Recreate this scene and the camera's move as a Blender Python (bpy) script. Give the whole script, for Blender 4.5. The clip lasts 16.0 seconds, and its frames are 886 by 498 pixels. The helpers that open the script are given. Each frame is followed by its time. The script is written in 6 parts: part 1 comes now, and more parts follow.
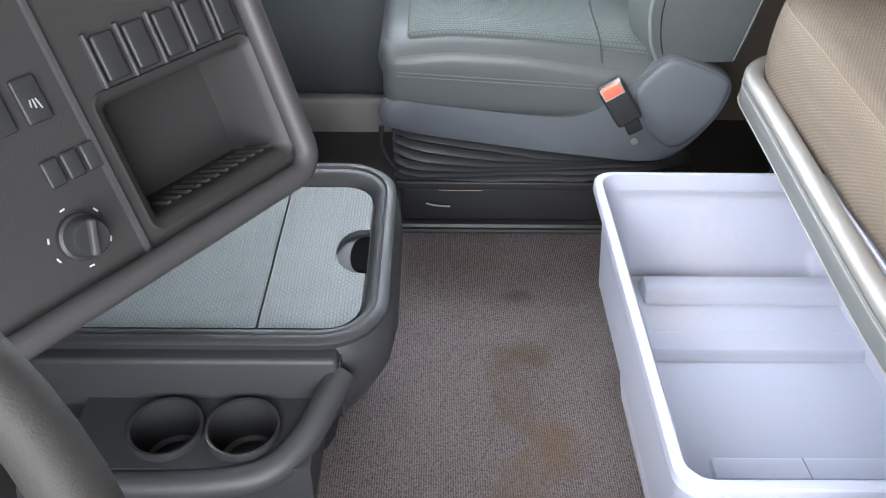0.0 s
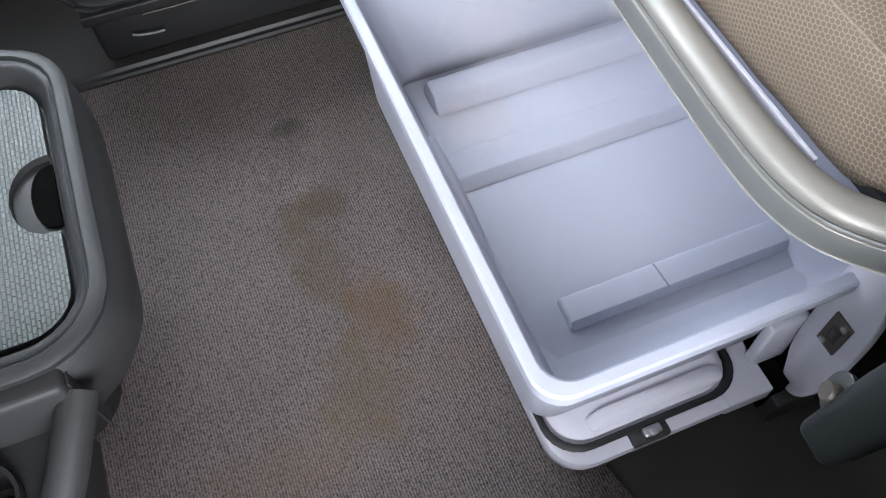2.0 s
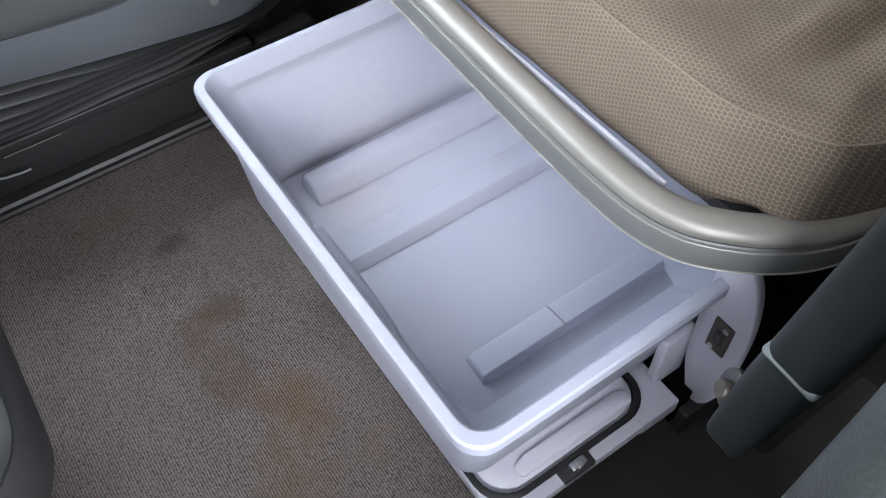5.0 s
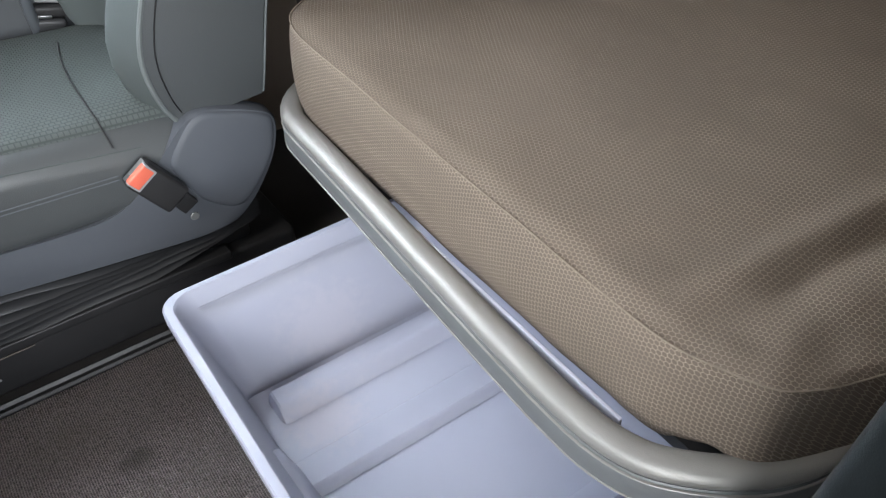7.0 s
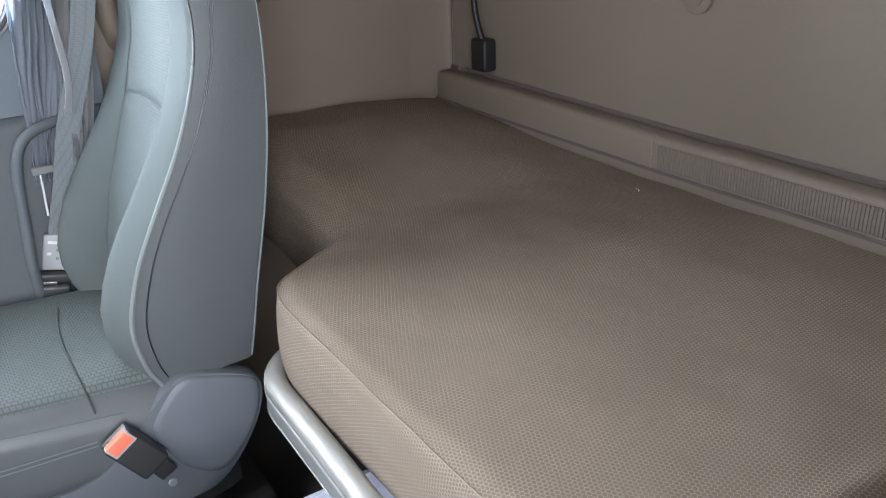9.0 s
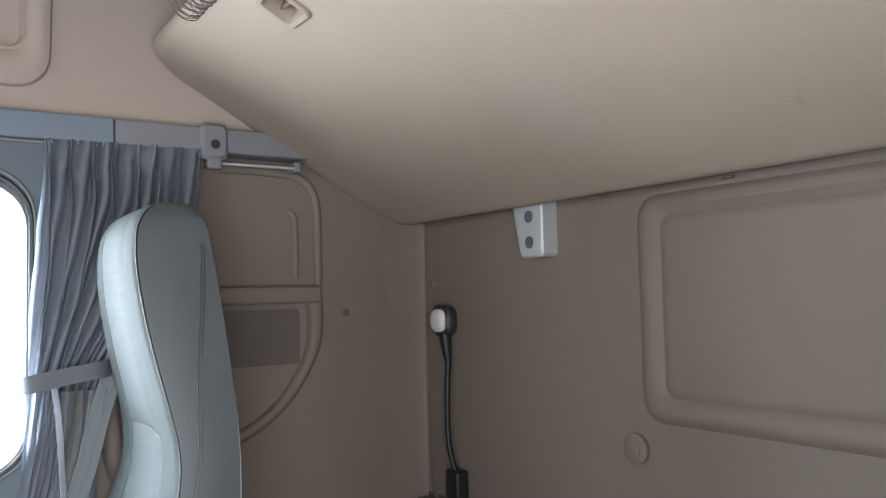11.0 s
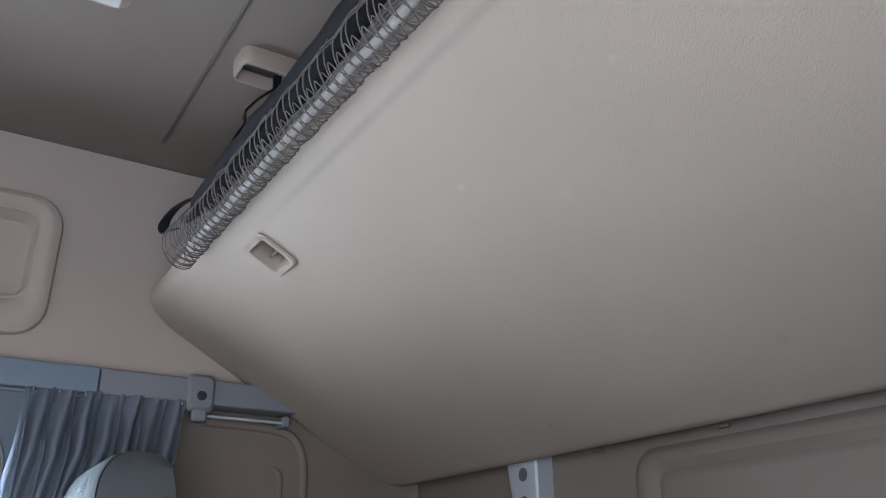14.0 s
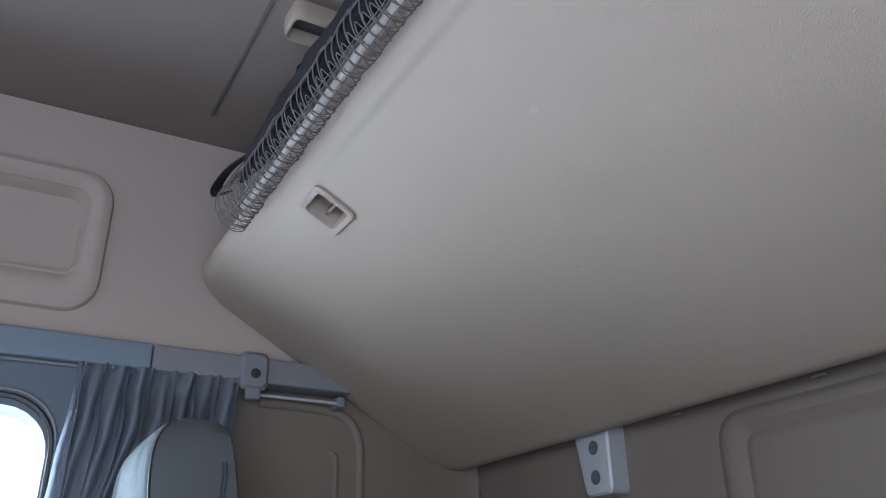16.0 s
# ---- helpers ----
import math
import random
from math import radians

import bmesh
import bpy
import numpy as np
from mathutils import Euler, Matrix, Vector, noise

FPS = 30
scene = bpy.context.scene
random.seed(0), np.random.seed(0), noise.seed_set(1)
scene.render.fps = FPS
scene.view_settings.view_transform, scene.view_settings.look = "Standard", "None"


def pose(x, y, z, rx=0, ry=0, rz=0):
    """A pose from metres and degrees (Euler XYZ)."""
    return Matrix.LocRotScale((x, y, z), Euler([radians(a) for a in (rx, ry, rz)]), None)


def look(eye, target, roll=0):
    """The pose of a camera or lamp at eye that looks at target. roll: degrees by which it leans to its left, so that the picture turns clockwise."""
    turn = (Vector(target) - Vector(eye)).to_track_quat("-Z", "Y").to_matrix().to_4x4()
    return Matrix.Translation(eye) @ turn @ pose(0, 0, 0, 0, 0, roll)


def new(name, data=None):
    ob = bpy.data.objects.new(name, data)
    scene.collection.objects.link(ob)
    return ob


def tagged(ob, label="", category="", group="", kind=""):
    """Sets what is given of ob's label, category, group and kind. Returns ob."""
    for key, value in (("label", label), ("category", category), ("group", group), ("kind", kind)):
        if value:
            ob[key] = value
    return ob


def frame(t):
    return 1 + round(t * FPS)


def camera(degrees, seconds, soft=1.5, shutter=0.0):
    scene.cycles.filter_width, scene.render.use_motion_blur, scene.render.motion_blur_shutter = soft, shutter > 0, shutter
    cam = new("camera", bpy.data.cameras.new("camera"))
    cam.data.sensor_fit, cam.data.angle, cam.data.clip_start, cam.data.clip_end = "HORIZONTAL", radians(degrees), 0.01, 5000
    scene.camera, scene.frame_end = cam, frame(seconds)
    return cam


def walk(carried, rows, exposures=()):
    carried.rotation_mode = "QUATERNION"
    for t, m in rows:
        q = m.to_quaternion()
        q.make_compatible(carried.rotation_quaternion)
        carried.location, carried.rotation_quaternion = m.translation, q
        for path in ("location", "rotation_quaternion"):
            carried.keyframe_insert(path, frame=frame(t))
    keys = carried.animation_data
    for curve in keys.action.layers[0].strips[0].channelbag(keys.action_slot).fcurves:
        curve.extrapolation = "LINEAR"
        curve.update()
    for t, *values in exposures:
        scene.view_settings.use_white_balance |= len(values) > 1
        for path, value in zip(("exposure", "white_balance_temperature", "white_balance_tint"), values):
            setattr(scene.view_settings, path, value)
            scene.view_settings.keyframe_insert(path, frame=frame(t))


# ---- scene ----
import itertools

cam = camera(57.54, 16.0, soft=1.1)
PATH = [
    (0.0, pose(-0.2962, -0.5575, 1.1188, 52.044, -0.721, -0.283)),
    (0.3, pose(-0.2962, -0.4404, 1.1542, 44.780, 1.728, -3.957)),
    (0.5, pose(-0.3189, -0.3711, 1.1315, 41.596, 1.271, -7.063)),
    (1.0, pose(-0.2875, -0.2692, 1.0986, 38.212, 1.172, -12.070)),
    (1.5, pose(-0.1812, -0.2051, 1.0534, 32.646, 1.614, -20.927)),
    (2.0, pose(-0.1848, -0.2188, 1.0550, 31.498, 1.188, -21.866)),
    (2.5, pose(-0.2193, -0.2305, 1.0496, 31.283, 1.818, -24.596)),
    (3.0, pose(-0.1974, -0.2069, 1.0515, 32.176, 2.442, -33.025)),
    (3.5, pose(-0.1988, -0.2196, 1.0603, 36.608, 1.433, -34.174)),
    (6.0, pose(-0.1704, -0.2480, 1.1037, 37.301, 1.364, -34.926)),
    (6.5, pose(-0.1320, -0.2282, 1.1204, 40.093, 1.481, -34.898)),
    (7.0, pose(-0.1256, -0.2351, 1.1230, 49.017, 1.666, -34.955)),
    (7.5, pose(-0.1212, -0.2488, 1.1336, 59.053, 1.970, -34.845)),
    (8.0, pose(-0.1095, -0.2507, 1.1415, 62.891, 1.864, -34.913)),
    (8.2, pose(-0.1021, -0.2439, 1.1417, 63.526, 1.885, -34.876)),
    (10.5, pose(-0.0728, -0.3407, 1.2519, 82.024, 1.848, -33.491)),
    (11.0, pose(-0.0859, -0.4157, 1.2833, 93.183, 1.366, -33.552)),
    (11.5, pose(-0.1036, -0.4475, 1.2797, 103.732, 1.101, -33.567)),
    (12.0, pose(-0.1005, -0.4492, 1.2604, 109.964, 1.029, -33.505)),
    (12.5, pose(-0.0653, -0.4277, 1.2599, 109.425, 0.927, -33.637)),
    (13.0, pose(-0.0554, -0.4227, 1.2665, 108.993, 0.821, -33.468)),
    (13.5, pose(-0.0373, -0.4171, 1.2660, 109.288, 0.809, -33.028)),
    (14.0, pose(-0.0098, -0.4109, 1.2448, 112.429, 0.730, -32.350)),
    (14.5, pose(0.0235, -0.3789, 1.2278, 113.914, 0.820, -31.445)),
    (15.0, pose(0.0343, -0.3534, 1.2006, 115.382, 0.952, -30.442)),
    (15.5, pose(0.0203, -0.3196, 1.1778, 115.586, 0.927, -29.837)),
    (16.0, pose(0.0083, -0.2947, 1.1657, 113.973, 0.860, -29.371)),
]
walk(cam, PATH, exposures=[
    (0.0, 0.93, 6450, 10), (0.5, 0.84, 6550, 10), (1.0, 0.76, 6550, 10), (2.0, 0.66, 6500, 10), (3.0, 0.67, 6500, 10), (3.5, 0.53, 6500, 10), (6.0, 0.50, 6420, 10), (7.0, 0.38, 6480, 10), (8.0, 0.87, 6420, 10),
    (9.5, 0.75, 6150, 10), (10.5, 0.71, 6080, 10), (11.0, 0.42, 6320, 10), (12.5, -0.09, 5980, 10), (14.5, -0.18, 5640, 10), (16.0, -0.19, 5470, 10)])

# ---------------------------------------------------------------- world and light
world = bpy.data.worlds.new("sky")
scene.world = world
world.use_nodes = True
wn = world.node_tree.nodes
sky = wn.new("ShaderNodeTexSky")
sky.sky_type, sky.sun_disc = "NISHITA", False
sky.sun_elevation, sky.sun_rotation = radians(40), radians(200)
world.node_tree.links.new(sky.outputs[0], wn["Background"].inputs[0])
wn["Background"].inputs[1].default_value = 0.15

sun = new("sun", bpy.data.lights.new("sun", "SUN"))
sun.data.energy, sun.data.angle, sun.data.color = 1.0, radians(12), (1.0, 0.96, 0.9)
sun.matrix_world = look((-6, -3, 6), (0, 0.3, 0.5))


def window_light(name, eye, target, w, h, watts, color):
    ob = new(name, bpy.data.lights.new(name, "AREA"))
    ob.data.shape, ob.data.size, ob.data.size_y = "RECTANGLE", w, h
    ob.data.energy, ob.data.color = watts, color
    ob.matrix_world = look(eye, target)
    return ob


window_light("windscreen_daylight", (-1.22, 0.35, 1.42), (0.2, 0.35, 0.9), 1.9, 0.85, 14, (0.93, 0.96, 1.0))
window_light("driver_door_daylight", (-0.34, -0.94, 0.98), (0.35, 0.68, 1.05), 0.95, 0.95, 31, (0.93, 0.96, 1.0))
window_light("passenger_window_daylight", (-0.30, 1.68, 1.20), (-0.25, 0.3, 0.95), 1.5, 1.1, 68, (0.82, 0.91, 1.0))

# ---------------------------------------------------------------- materials


def shader(name, color, rough=0.6, metal=0.0, vary=0.08, vscale=6.0, grain=0.0, gscale=400.0, spec=0.4):
    m = bpy.data.materials.new(name)
    m.use_nodes = True
    nt = m.node_tree
    b = nt.nodes["Principled BSDF"]
    b.inputs["Roughness"].default_value = rough
    b.inputs["Metallic"].default_value = metal
    b.inputs["Specular IOR Level"].default_value = spec
    tc = nt.nodes.new("ShaderNodeTexCoord")
    n1 = nt.nodes.new("ShaderNodeTexNoise")
    n1.inputs["Scale"].default_value, n1.inputs["Detail"].default_value = vscale, 6
    nt.links.new(tc.outputs["Object"], n1.inputs["Vector"])
    ramp = nt.nodes.new("ShaderNodeMix")
    ramp.data_type = "RGBA"
    ramp.inputs[6].default_value = (*[c * (1 - vary) for c in color], 1)
    ramp.inputs[7].default_value = (*[min(1, c * (1 + vary)) for c in color], 1)
    nt.links.new(n1.outputs["Fac"], ramp.inputs[0])
    nt.links.new(ramp.outputs[2], b.inputs["Base Color"])
    rr = nt.nodes.new("ShaderNodeMapRange")
    rr.inputs["To Min"].default_value, rr.inputs["To Max"].default_value = max(0.02, rough - 0.08), min(1, rough + 0.08)
    nt.links.new(n1.outputs["Fac"], rr.inputs[0])
    nt.links.new(rr.outputs[0], b.inputs["Roughness"])
    if grain:
        n2 = nt.nodes.new("ShaderNodeTexNoise")
        n2.inputs["Scale"].default_value, n2.inputs["Detail"].default_value = gscale, 3
        nt.links.new(tc.outputs["Object"], n2.inputs["Vector"])
        bp = nt.nodes.new("ShaderNodeBump")
        bp.inputs["Strength"].default_value, bp.inputs["Distance"].default_value = grain, 0.001
        nt.links.new(n2.outputs["Fac"], bp.inputs["Height"])
        nt.links.new(bp.outputs[0], b.inputs["Normal"])
    return m


def mix_in(m, fac_socket, color):
    """Lays a second colour over a material's base colour by a factor."""
    nt = m.node_tree
    b = nt.nodes["Principled BSDF"]
    old = b.inputs["Base Color"].links[0].from_socket
    mx = nt.nodes.new("ShaderNodeMix")
    mx.data_type = "RGBA"
    nt.links.new(old, mx.inputs[6])
    mx.inputs[7].default_value = (*color, 1)
    nt.links.new(fac_socket, mx.inputs[0])
    nt.links.new(mx.outputs[2], b.inputs["Base Color"])


def node_math(nt, op, a, b=None, c=None):
    n = nt.nodes.new("ShaderNodeMath")
    n.operation = op
    for i, v in enumerate((a, b, c)):
        if v is None:
            continue
        if isinstance(v, (int, float)):
            n.inputs[i].default_value = v
        else:
            nt.links.new(v, n.inputs[i])
    return n.outputs[0]


def relief(m, height, strength, distance):
    nt = m.node_tree
    b = nt.nodes["Principled BSDF"]
    bp = nt.nodes.new("ShaderNodeBump")
    bp.inputs["Strength"].default_value, bp.inputs["Distance"].default_value = strength, distance
    nt.links.new(height, bp.inputs["Height"])
    if b.inputs["Normal"].links:
        nt.links.new(b.inputs["Normal"].links[0].from_socket, bp.inputs["Normal"])
    nt.links.new(bp.outputs[0], b.inputs["Normal"])


def coords(m):
    nt = m.node_tree
    tc = nt.nodes.new("ShaderNodeTexCoord")
    sp = nt.nodes.new("ShaderNodeSeparateXYZ")
    nt.links.new(tc.outputs["Object"], sp.inputs[0])
    return tc.outputs["Object"], sp.outputs


def honeycomb(name, base, line, cell):
    """Woven fabric with a light honeycomb line, cell metres across."""
    m = shader(name, base, 0.9, 0, 0.12, 9, 0.25, 900, 0.2)
    nt = m.node_tree
    _, (px, py, pz) = coords(m)
    u = node_math(nt, "DIVIDE", node_math(nt, "ADD", px, pz), cell)
    v = node_math(nt, "DIVIDE", py, cell)
    k = math.sqrt(3)

    def cellpos(off):
        a = node_math(nt, "SUBTRACT", node_math(nt, "FLOORED_MODULO", node_math(nt, "ADD", u, off), 1.0), 0.5)
        b = node_math(nt, "SUBTRACT", node_math(nt, "FLOORED_MODULO", node_math(nt, "ADD", v, off * k), k), k / 2)
        a, b = node_math(nt, "ABSOLUTE", a), node_math(nt, "ABSOLUTE", b)
        return node_math(nt, "MAXIMUM", a, node_math(nt, "ADD", node_math(nt, "MULTIPLY", a, 0.5), node_math(nt, "MULTIPLY", b, k / 2)))

    hexd = node_math(nt, "MINIMUM", cellpos(0.0), cellpos(0.5))
    mr = nt.nodes.new("ShaderNodeMapRange")
    mr.interpolation_type = "SMOOTHSTEP"
    mr.inputs["From Min"].default_value, mr.inputs["From Max"].default_value = 0.39, 0.48
    nt.links.new(hexd, mr.inputs[0])
    wear = nt.nodes.new("ShaderNodeTexNoise")
    wear.inputs["Scale"].default_value = 14
    wr = node_math(nt, "MULTIPLY", mr.outputs[0], node_math(nt, "MULTIPLY_ADD", wear.outputs["Fac"], 1.0, 0.15))
    mix_in(m, wr, line)
    relief(m, mr.outputs[0], 0.35, 0.001)
    return m


def stain(m, spots):
    """Lays soft-edged marks over a material: (x, y, z, radius, colour, amount)."""
    nt = m.node_tree
    obj, _ = coords(m)
    nz = nt.nodes.new("ShaderNodeTexNoise")
    nz.inputs["Scale"].default_value, nz.inputs["Detail"].default_value = 70, 5
    nt.links.new(obj, nz.inputs["Vector"])
    for x, y, z, r, col, amt in spots:
        d = nt.nodes.new("ShaderNodeVectorMath")
        d.operation = "DISTANCE"
        nt.links.new(obj, d.inputs[0])
        d.inputs[1].default_value = (x, y, z)
        e = node_math(nt, "ADD", node_math(nt, "DIVIDE", d.outputs["Value"], r), node_math(nt, "MULTIPLY_ADD", nz.outputs["Fac"], 1.6, -0.8))
        mr = nt.nodes.new("ShaderNodeMapRange")
        mr.interpolation_type = "SMOOTHSTEP"
        mr.inputs["From Min"].default_value, mr.inputs["From Max"].default_value = 1.1, 0.3
        nt.links.new(e, mr.inputs[0])
        mix_in(m, node_math(nt, "MULTIPLY", mr.outputs[0], amt), col)


def carpet_shader():
    m = shader("ribbed_carpet", (0.190, 0.157, 0.158), 0.95, 0, 0.15, 5, 0.0, 1, 0.15)
    nt = m.node_tree
    obj, (px, py, pz) = coords(m)
    warp = nt.nodes.new("ShaderNodeTexNoise")
    warp.inputs["Scale"].default_value, warp.inputs["Detail"].default_value = 160, 2
    nt.links.new(obj, warp.inputs["Vector"])
    ph = node_math(nt, "MULTIPLY_ADD", px, 2 * math.pi / 0.0040, node_math(nt, "MULTIPLY", warp.outputs["Fac"], 1.8))
    rib = node_math(nt, "MULTIPLY_ADD", node_math(nt, "SINE", ph), 0.5, 0.5)
    tuft = nt.nodes.new("ShaderNodeTexVoronoi")
    tuft.inputs["Scale"].default_value, tuft.inputs["Randomness"].default_value = 1.0, 0.8
    squash = nt.nodes.new("ShaderNodeVectorMath")
    squash.operation = "MULTIPLY"
    squash.inputs[1].default_value = (1 / 0.0040, 1 / 0.0034, 1 / 0.02)
    nt.links.new(obj, squash.inputs[0])
    nt.links.new(squash.outputs[0], tuft.inputs["Vector"])
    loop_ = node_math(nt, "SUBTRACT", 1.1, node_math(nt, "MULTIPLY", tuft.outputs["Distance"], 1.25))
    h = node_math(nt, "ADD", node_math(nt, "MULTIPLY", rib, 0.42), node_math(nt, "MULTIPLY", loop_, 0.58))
    # low spots between ribs and tufts darkened, their shade put into the colour
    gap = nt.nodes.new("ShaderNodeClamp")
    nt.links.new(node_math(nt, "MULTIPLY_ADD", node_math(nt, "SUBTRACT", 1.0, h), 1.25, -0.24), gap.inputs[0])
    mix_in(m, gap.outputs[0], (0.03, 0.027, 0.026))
    flecks = nt.nodes.new("ShaderNodeTexNoise")
    flecks.inputs["Scale"].default_value, flecks.inputs["Detail"].default_value = 420, 2
    nt.links.new(obj, flecks.inputs["Vector"])
    fr = nt.nodes.new("ShaderNodeMapRange")
    fr.inputs["From Min"].default_value, fr.inputs["From Max"].default_value = 0.58, 0.8
    nt.links.new(flecks.outputs["Fac"], fr.inputs[0])
    mix_in(m, node_math(nt, "MULTIPLY", fr.outputs[0], 0.25), (0.34, 0.31, 0.29))
    for cx, cy, rx, ry, col, amt in ((-0.118, 0.703, 0.034, 0.022, (0.05, 0.043, 0.04), 0.6), (-0.11, 0.53, 0.058, 0.036, (0.075, 0.054, 0.036), 0.65), (-0.15, 0.45, 0.045, 0.10, (0.085, 0.060, 0.038), 0.5), (-0.09, 0.31, 0.055, 0.085, (0.115, 0.070, 0.038), 0.6),
                                     (-0.15, 0.21, 0.07, 0.09, (0.10, 0.070, 0.042), 0.5), (-0.25, 0.15, 0.14, 0.05, (0.13, 0.09, 0.055), 0.35), (-0.02, 0.62, 0.12, 0.08, (0.10, 0.085, 0.078), 0.3), (-0.2, 0.81, 0.07, 0.035, (0.10, 0.085, 0.075), 0.3), (-0.03, 0.21, 0.06, 0.05, (0.12, 0.092, 0.07), 0.3)):
        dx = node_math(nt, "DIVIDE", node_math(nt, "SUBTRACT", px, cx), rx)
        dy = node_math(nt, "DIVIDE", node_math(nt, "SUBTRACT", py, cy), ry)
        r2 = node_math(nt, "ADD", node_math(nt, "MULTIPLY", dx, dx), node_math(nt, "MULTIPLY", dy, dy))
        nz = nt.nodes.new("ShaderNodeTexNoise")
        nz.inputs["Scale"].default_value, nz.inputs["Detail"].default_value = 26, 9
        nt.links.new(obj, nz.inputs["Vector"])
        e = node_math(nt, "ADD", r2, node_math(nt, "MULTIPLY_ADD", nz.outputs["Fac"], 3.0, -1.5))
        mr = nt.nodes.new("ShaderNodeMapRange")
        mr.interpolation_type = "SMOOTHSTEP"
        mr.inputs["From Min"].default_value, mr.inputs["From Max"].default_value = 1.6, -0.4
        nt.links.new(e, mr.inputs[0])
        mix_in(m, node_math(nt, "MULTIPLY", mr.outputs[0], amt), col)
    relief(m, h, 1.0, 0.003)
    return m


def woven(name, base, line, su, sv, axes=(0, 1), strength=0.6, rough=0.7):
    """Embossed basket-weave relief: short offset dashes."""
    m = shader(name, base, rough, 0, 0.08, 8, 0.1, 700, 0.35)
    nt = m.node_tree
    _, p = coords(m)
    cb = nt.nodes.new("ShaderNodeCombineXYZ")
    nt.links.new(p[axes[0]], cb.inputs[0])
    nt.links.new(p[axes[1]], cb.inputs[1])
    br = nt.nodes.new("ShaderNodeTexBrick")
    br.inputs["Scale"].default_value = 1.0
    br.inputs["Brick Width"].default_value, br.inputs["Row Height"].default_value = su, sv
    br.inputs["Mortar Size"].default_value, br.inputs["Mortar Smooth"].default_value = sv * 0.22, 0.8
    nt.links.new(cb.outputs[0], br.inputs["Vector"])
    mix_in(m, br.outputs["Fac"], line)
    relief(m, node_math(nt, "SUBTRACT", 1.0, br.outputs["Fac"]), strength, 0.0012)
    return m


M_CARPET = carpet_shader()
M_DARKFLOOR = shader("dark_rubber", (0.05, 0.047, 0.045), 0.6, 0, 0.3, 12, 0.3, 300)
M_BLACK = shader("black_plastic", (0.026, 0.026, 0.027), 0.45, 0, 0.2, 15, 0.15, 500)
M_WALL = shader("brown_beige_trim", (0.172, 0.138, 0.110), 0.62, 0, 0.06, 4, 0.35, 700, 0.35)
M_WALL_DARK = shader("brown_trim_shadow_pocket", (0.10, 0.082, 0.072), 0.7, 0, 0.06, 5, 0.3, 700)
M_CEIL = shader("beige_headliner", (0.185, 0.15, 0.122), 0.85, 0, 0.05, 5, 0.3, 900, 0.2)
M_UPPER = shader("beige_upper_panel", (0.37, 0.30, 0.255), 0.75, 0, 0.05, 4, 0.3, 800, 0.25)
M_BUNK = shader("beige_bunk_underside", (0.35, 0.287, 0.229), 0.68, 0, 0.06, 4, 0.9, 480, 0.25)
M_FRAME = shader("cream_plastic", (0.31, 0.25, 0.20), 0.5, 0, 0.04, 9, 0.1, 600)
M_BLUEGREY = shader("blue_grey_trim", (0.17, 0.205, 0.245), 0.6, 0, 0.06, 5, 0.3, 700)
M_GREYTRIM = shader("grey_trim", (0.175, 0.175, 0.185), 0.6, 0, 0.06, 5, 0.3, 700)
M_GREYTRIM2 = shader("slate_door_trim", (0.11, 0.13, 0.15), 0.6, 0, 0.06, 5, 0.3, 700)
M_DOOR = shader("dark_door_trim", (0.085, 0.092, 0.099), 0.65, 0, 0.1, 6, 0.3, 600)
M_DOORBAR = shader("slate_pull_bar", (0.085, 0.095, 0.105), 0.55, 0, 0.06, 6, 0.3, 600)
M_SILLWHITE = shader("pale_door_step", (0.4, 0.38, 0.36), 0.6, 0, 0.15, 14, 0.1, 300)
M_MATTRESS = honeycomb("honeycomb_fabric", (0.147, 0.116, 0.089), (0.345, 0.284, 0.219), 0.0060)
M_PIPING = shader("pale_brown_thread", (0.235, 0.19, 0.145), 0.9, 0, 0.4, 300)
M_ROLLNET = shader("ribbed_beige_fabric", (0.165, 0.136, 0.113), 0.85, 0, 0.12, 30, 0.4, 600, 0.2)
M_DRAWER = shader("white_moulded_plastic", (0.335, 0.352, 0.424), 0.45, 0, 0.025, 7, 0.05, 500, 0.45)
M_WHITE = shader("white_plastic", (0.46, 0.46, 0.53), 0.45, 0, 0.03, 9, 0.05, 500)
M_GASKET = shader("black_rubber_seal", (0.012, 0.012, 0.014), 0.55, 0, 0.2, 30)
M_DARKGREEN = shader("dark_slate_plastic", (0.0125, 0.0158, 0.0162), 0.45, 0, 0.08, 9, 0.25, 700)
M_PLATE = shader("bronze_steel", (0.11, 0.097, 0.085), 0.45, 0.6, 0.25, 60)
M_ALU = shader("satin_aluminium", (0.29, 0.28, 0.26), 0.44, 0.4, 0.05, 20, 0.2, 900)
M_ALUGREY = shader("grey_aluminium_skirt", (0.25, 0.26, 0.258), 0.5, 0.4, 0.05, 20, 0.12, 900)
M_SKIRT = shader("grey_drawn_aluminium", (0.185, 0.192, 0.192), 0.5, 0.4, 0.05, 20, 0.12, 900)
M_PEBBLED = shader("pebbled_vinyl", (0.036, 0.041, 0.041), 0.5, 0, 0.15, 30, 1.4, 230, 0.5)
M_CONSOLE = shader("dark_grey_console", (0.029, 0.030, 0.032), 0.5, 0, 0.06, 7, 0.35, 800)
M_CONSOLE2 = shader("slate_grey_console", (0.035, 0.035, 0.037), 0.5, 0, 0.06, 7, 0.35, 800)
M_LID = woven("embossed_rubber_mat", (0.145, 0.164, 0.162), (0.098, 0.112, 0.110), 0.0088, 0.0046, (1, 0), 1.0, 0.42)
M_DIM = shader("grey_marking", (0.33, 0.33, 0.34), 0.6)
M_DASH = shader("charcoal_dash", (0.030, 0.028, 0.0275), 0.55, 0, 0.08, 8, 0.3, 800)
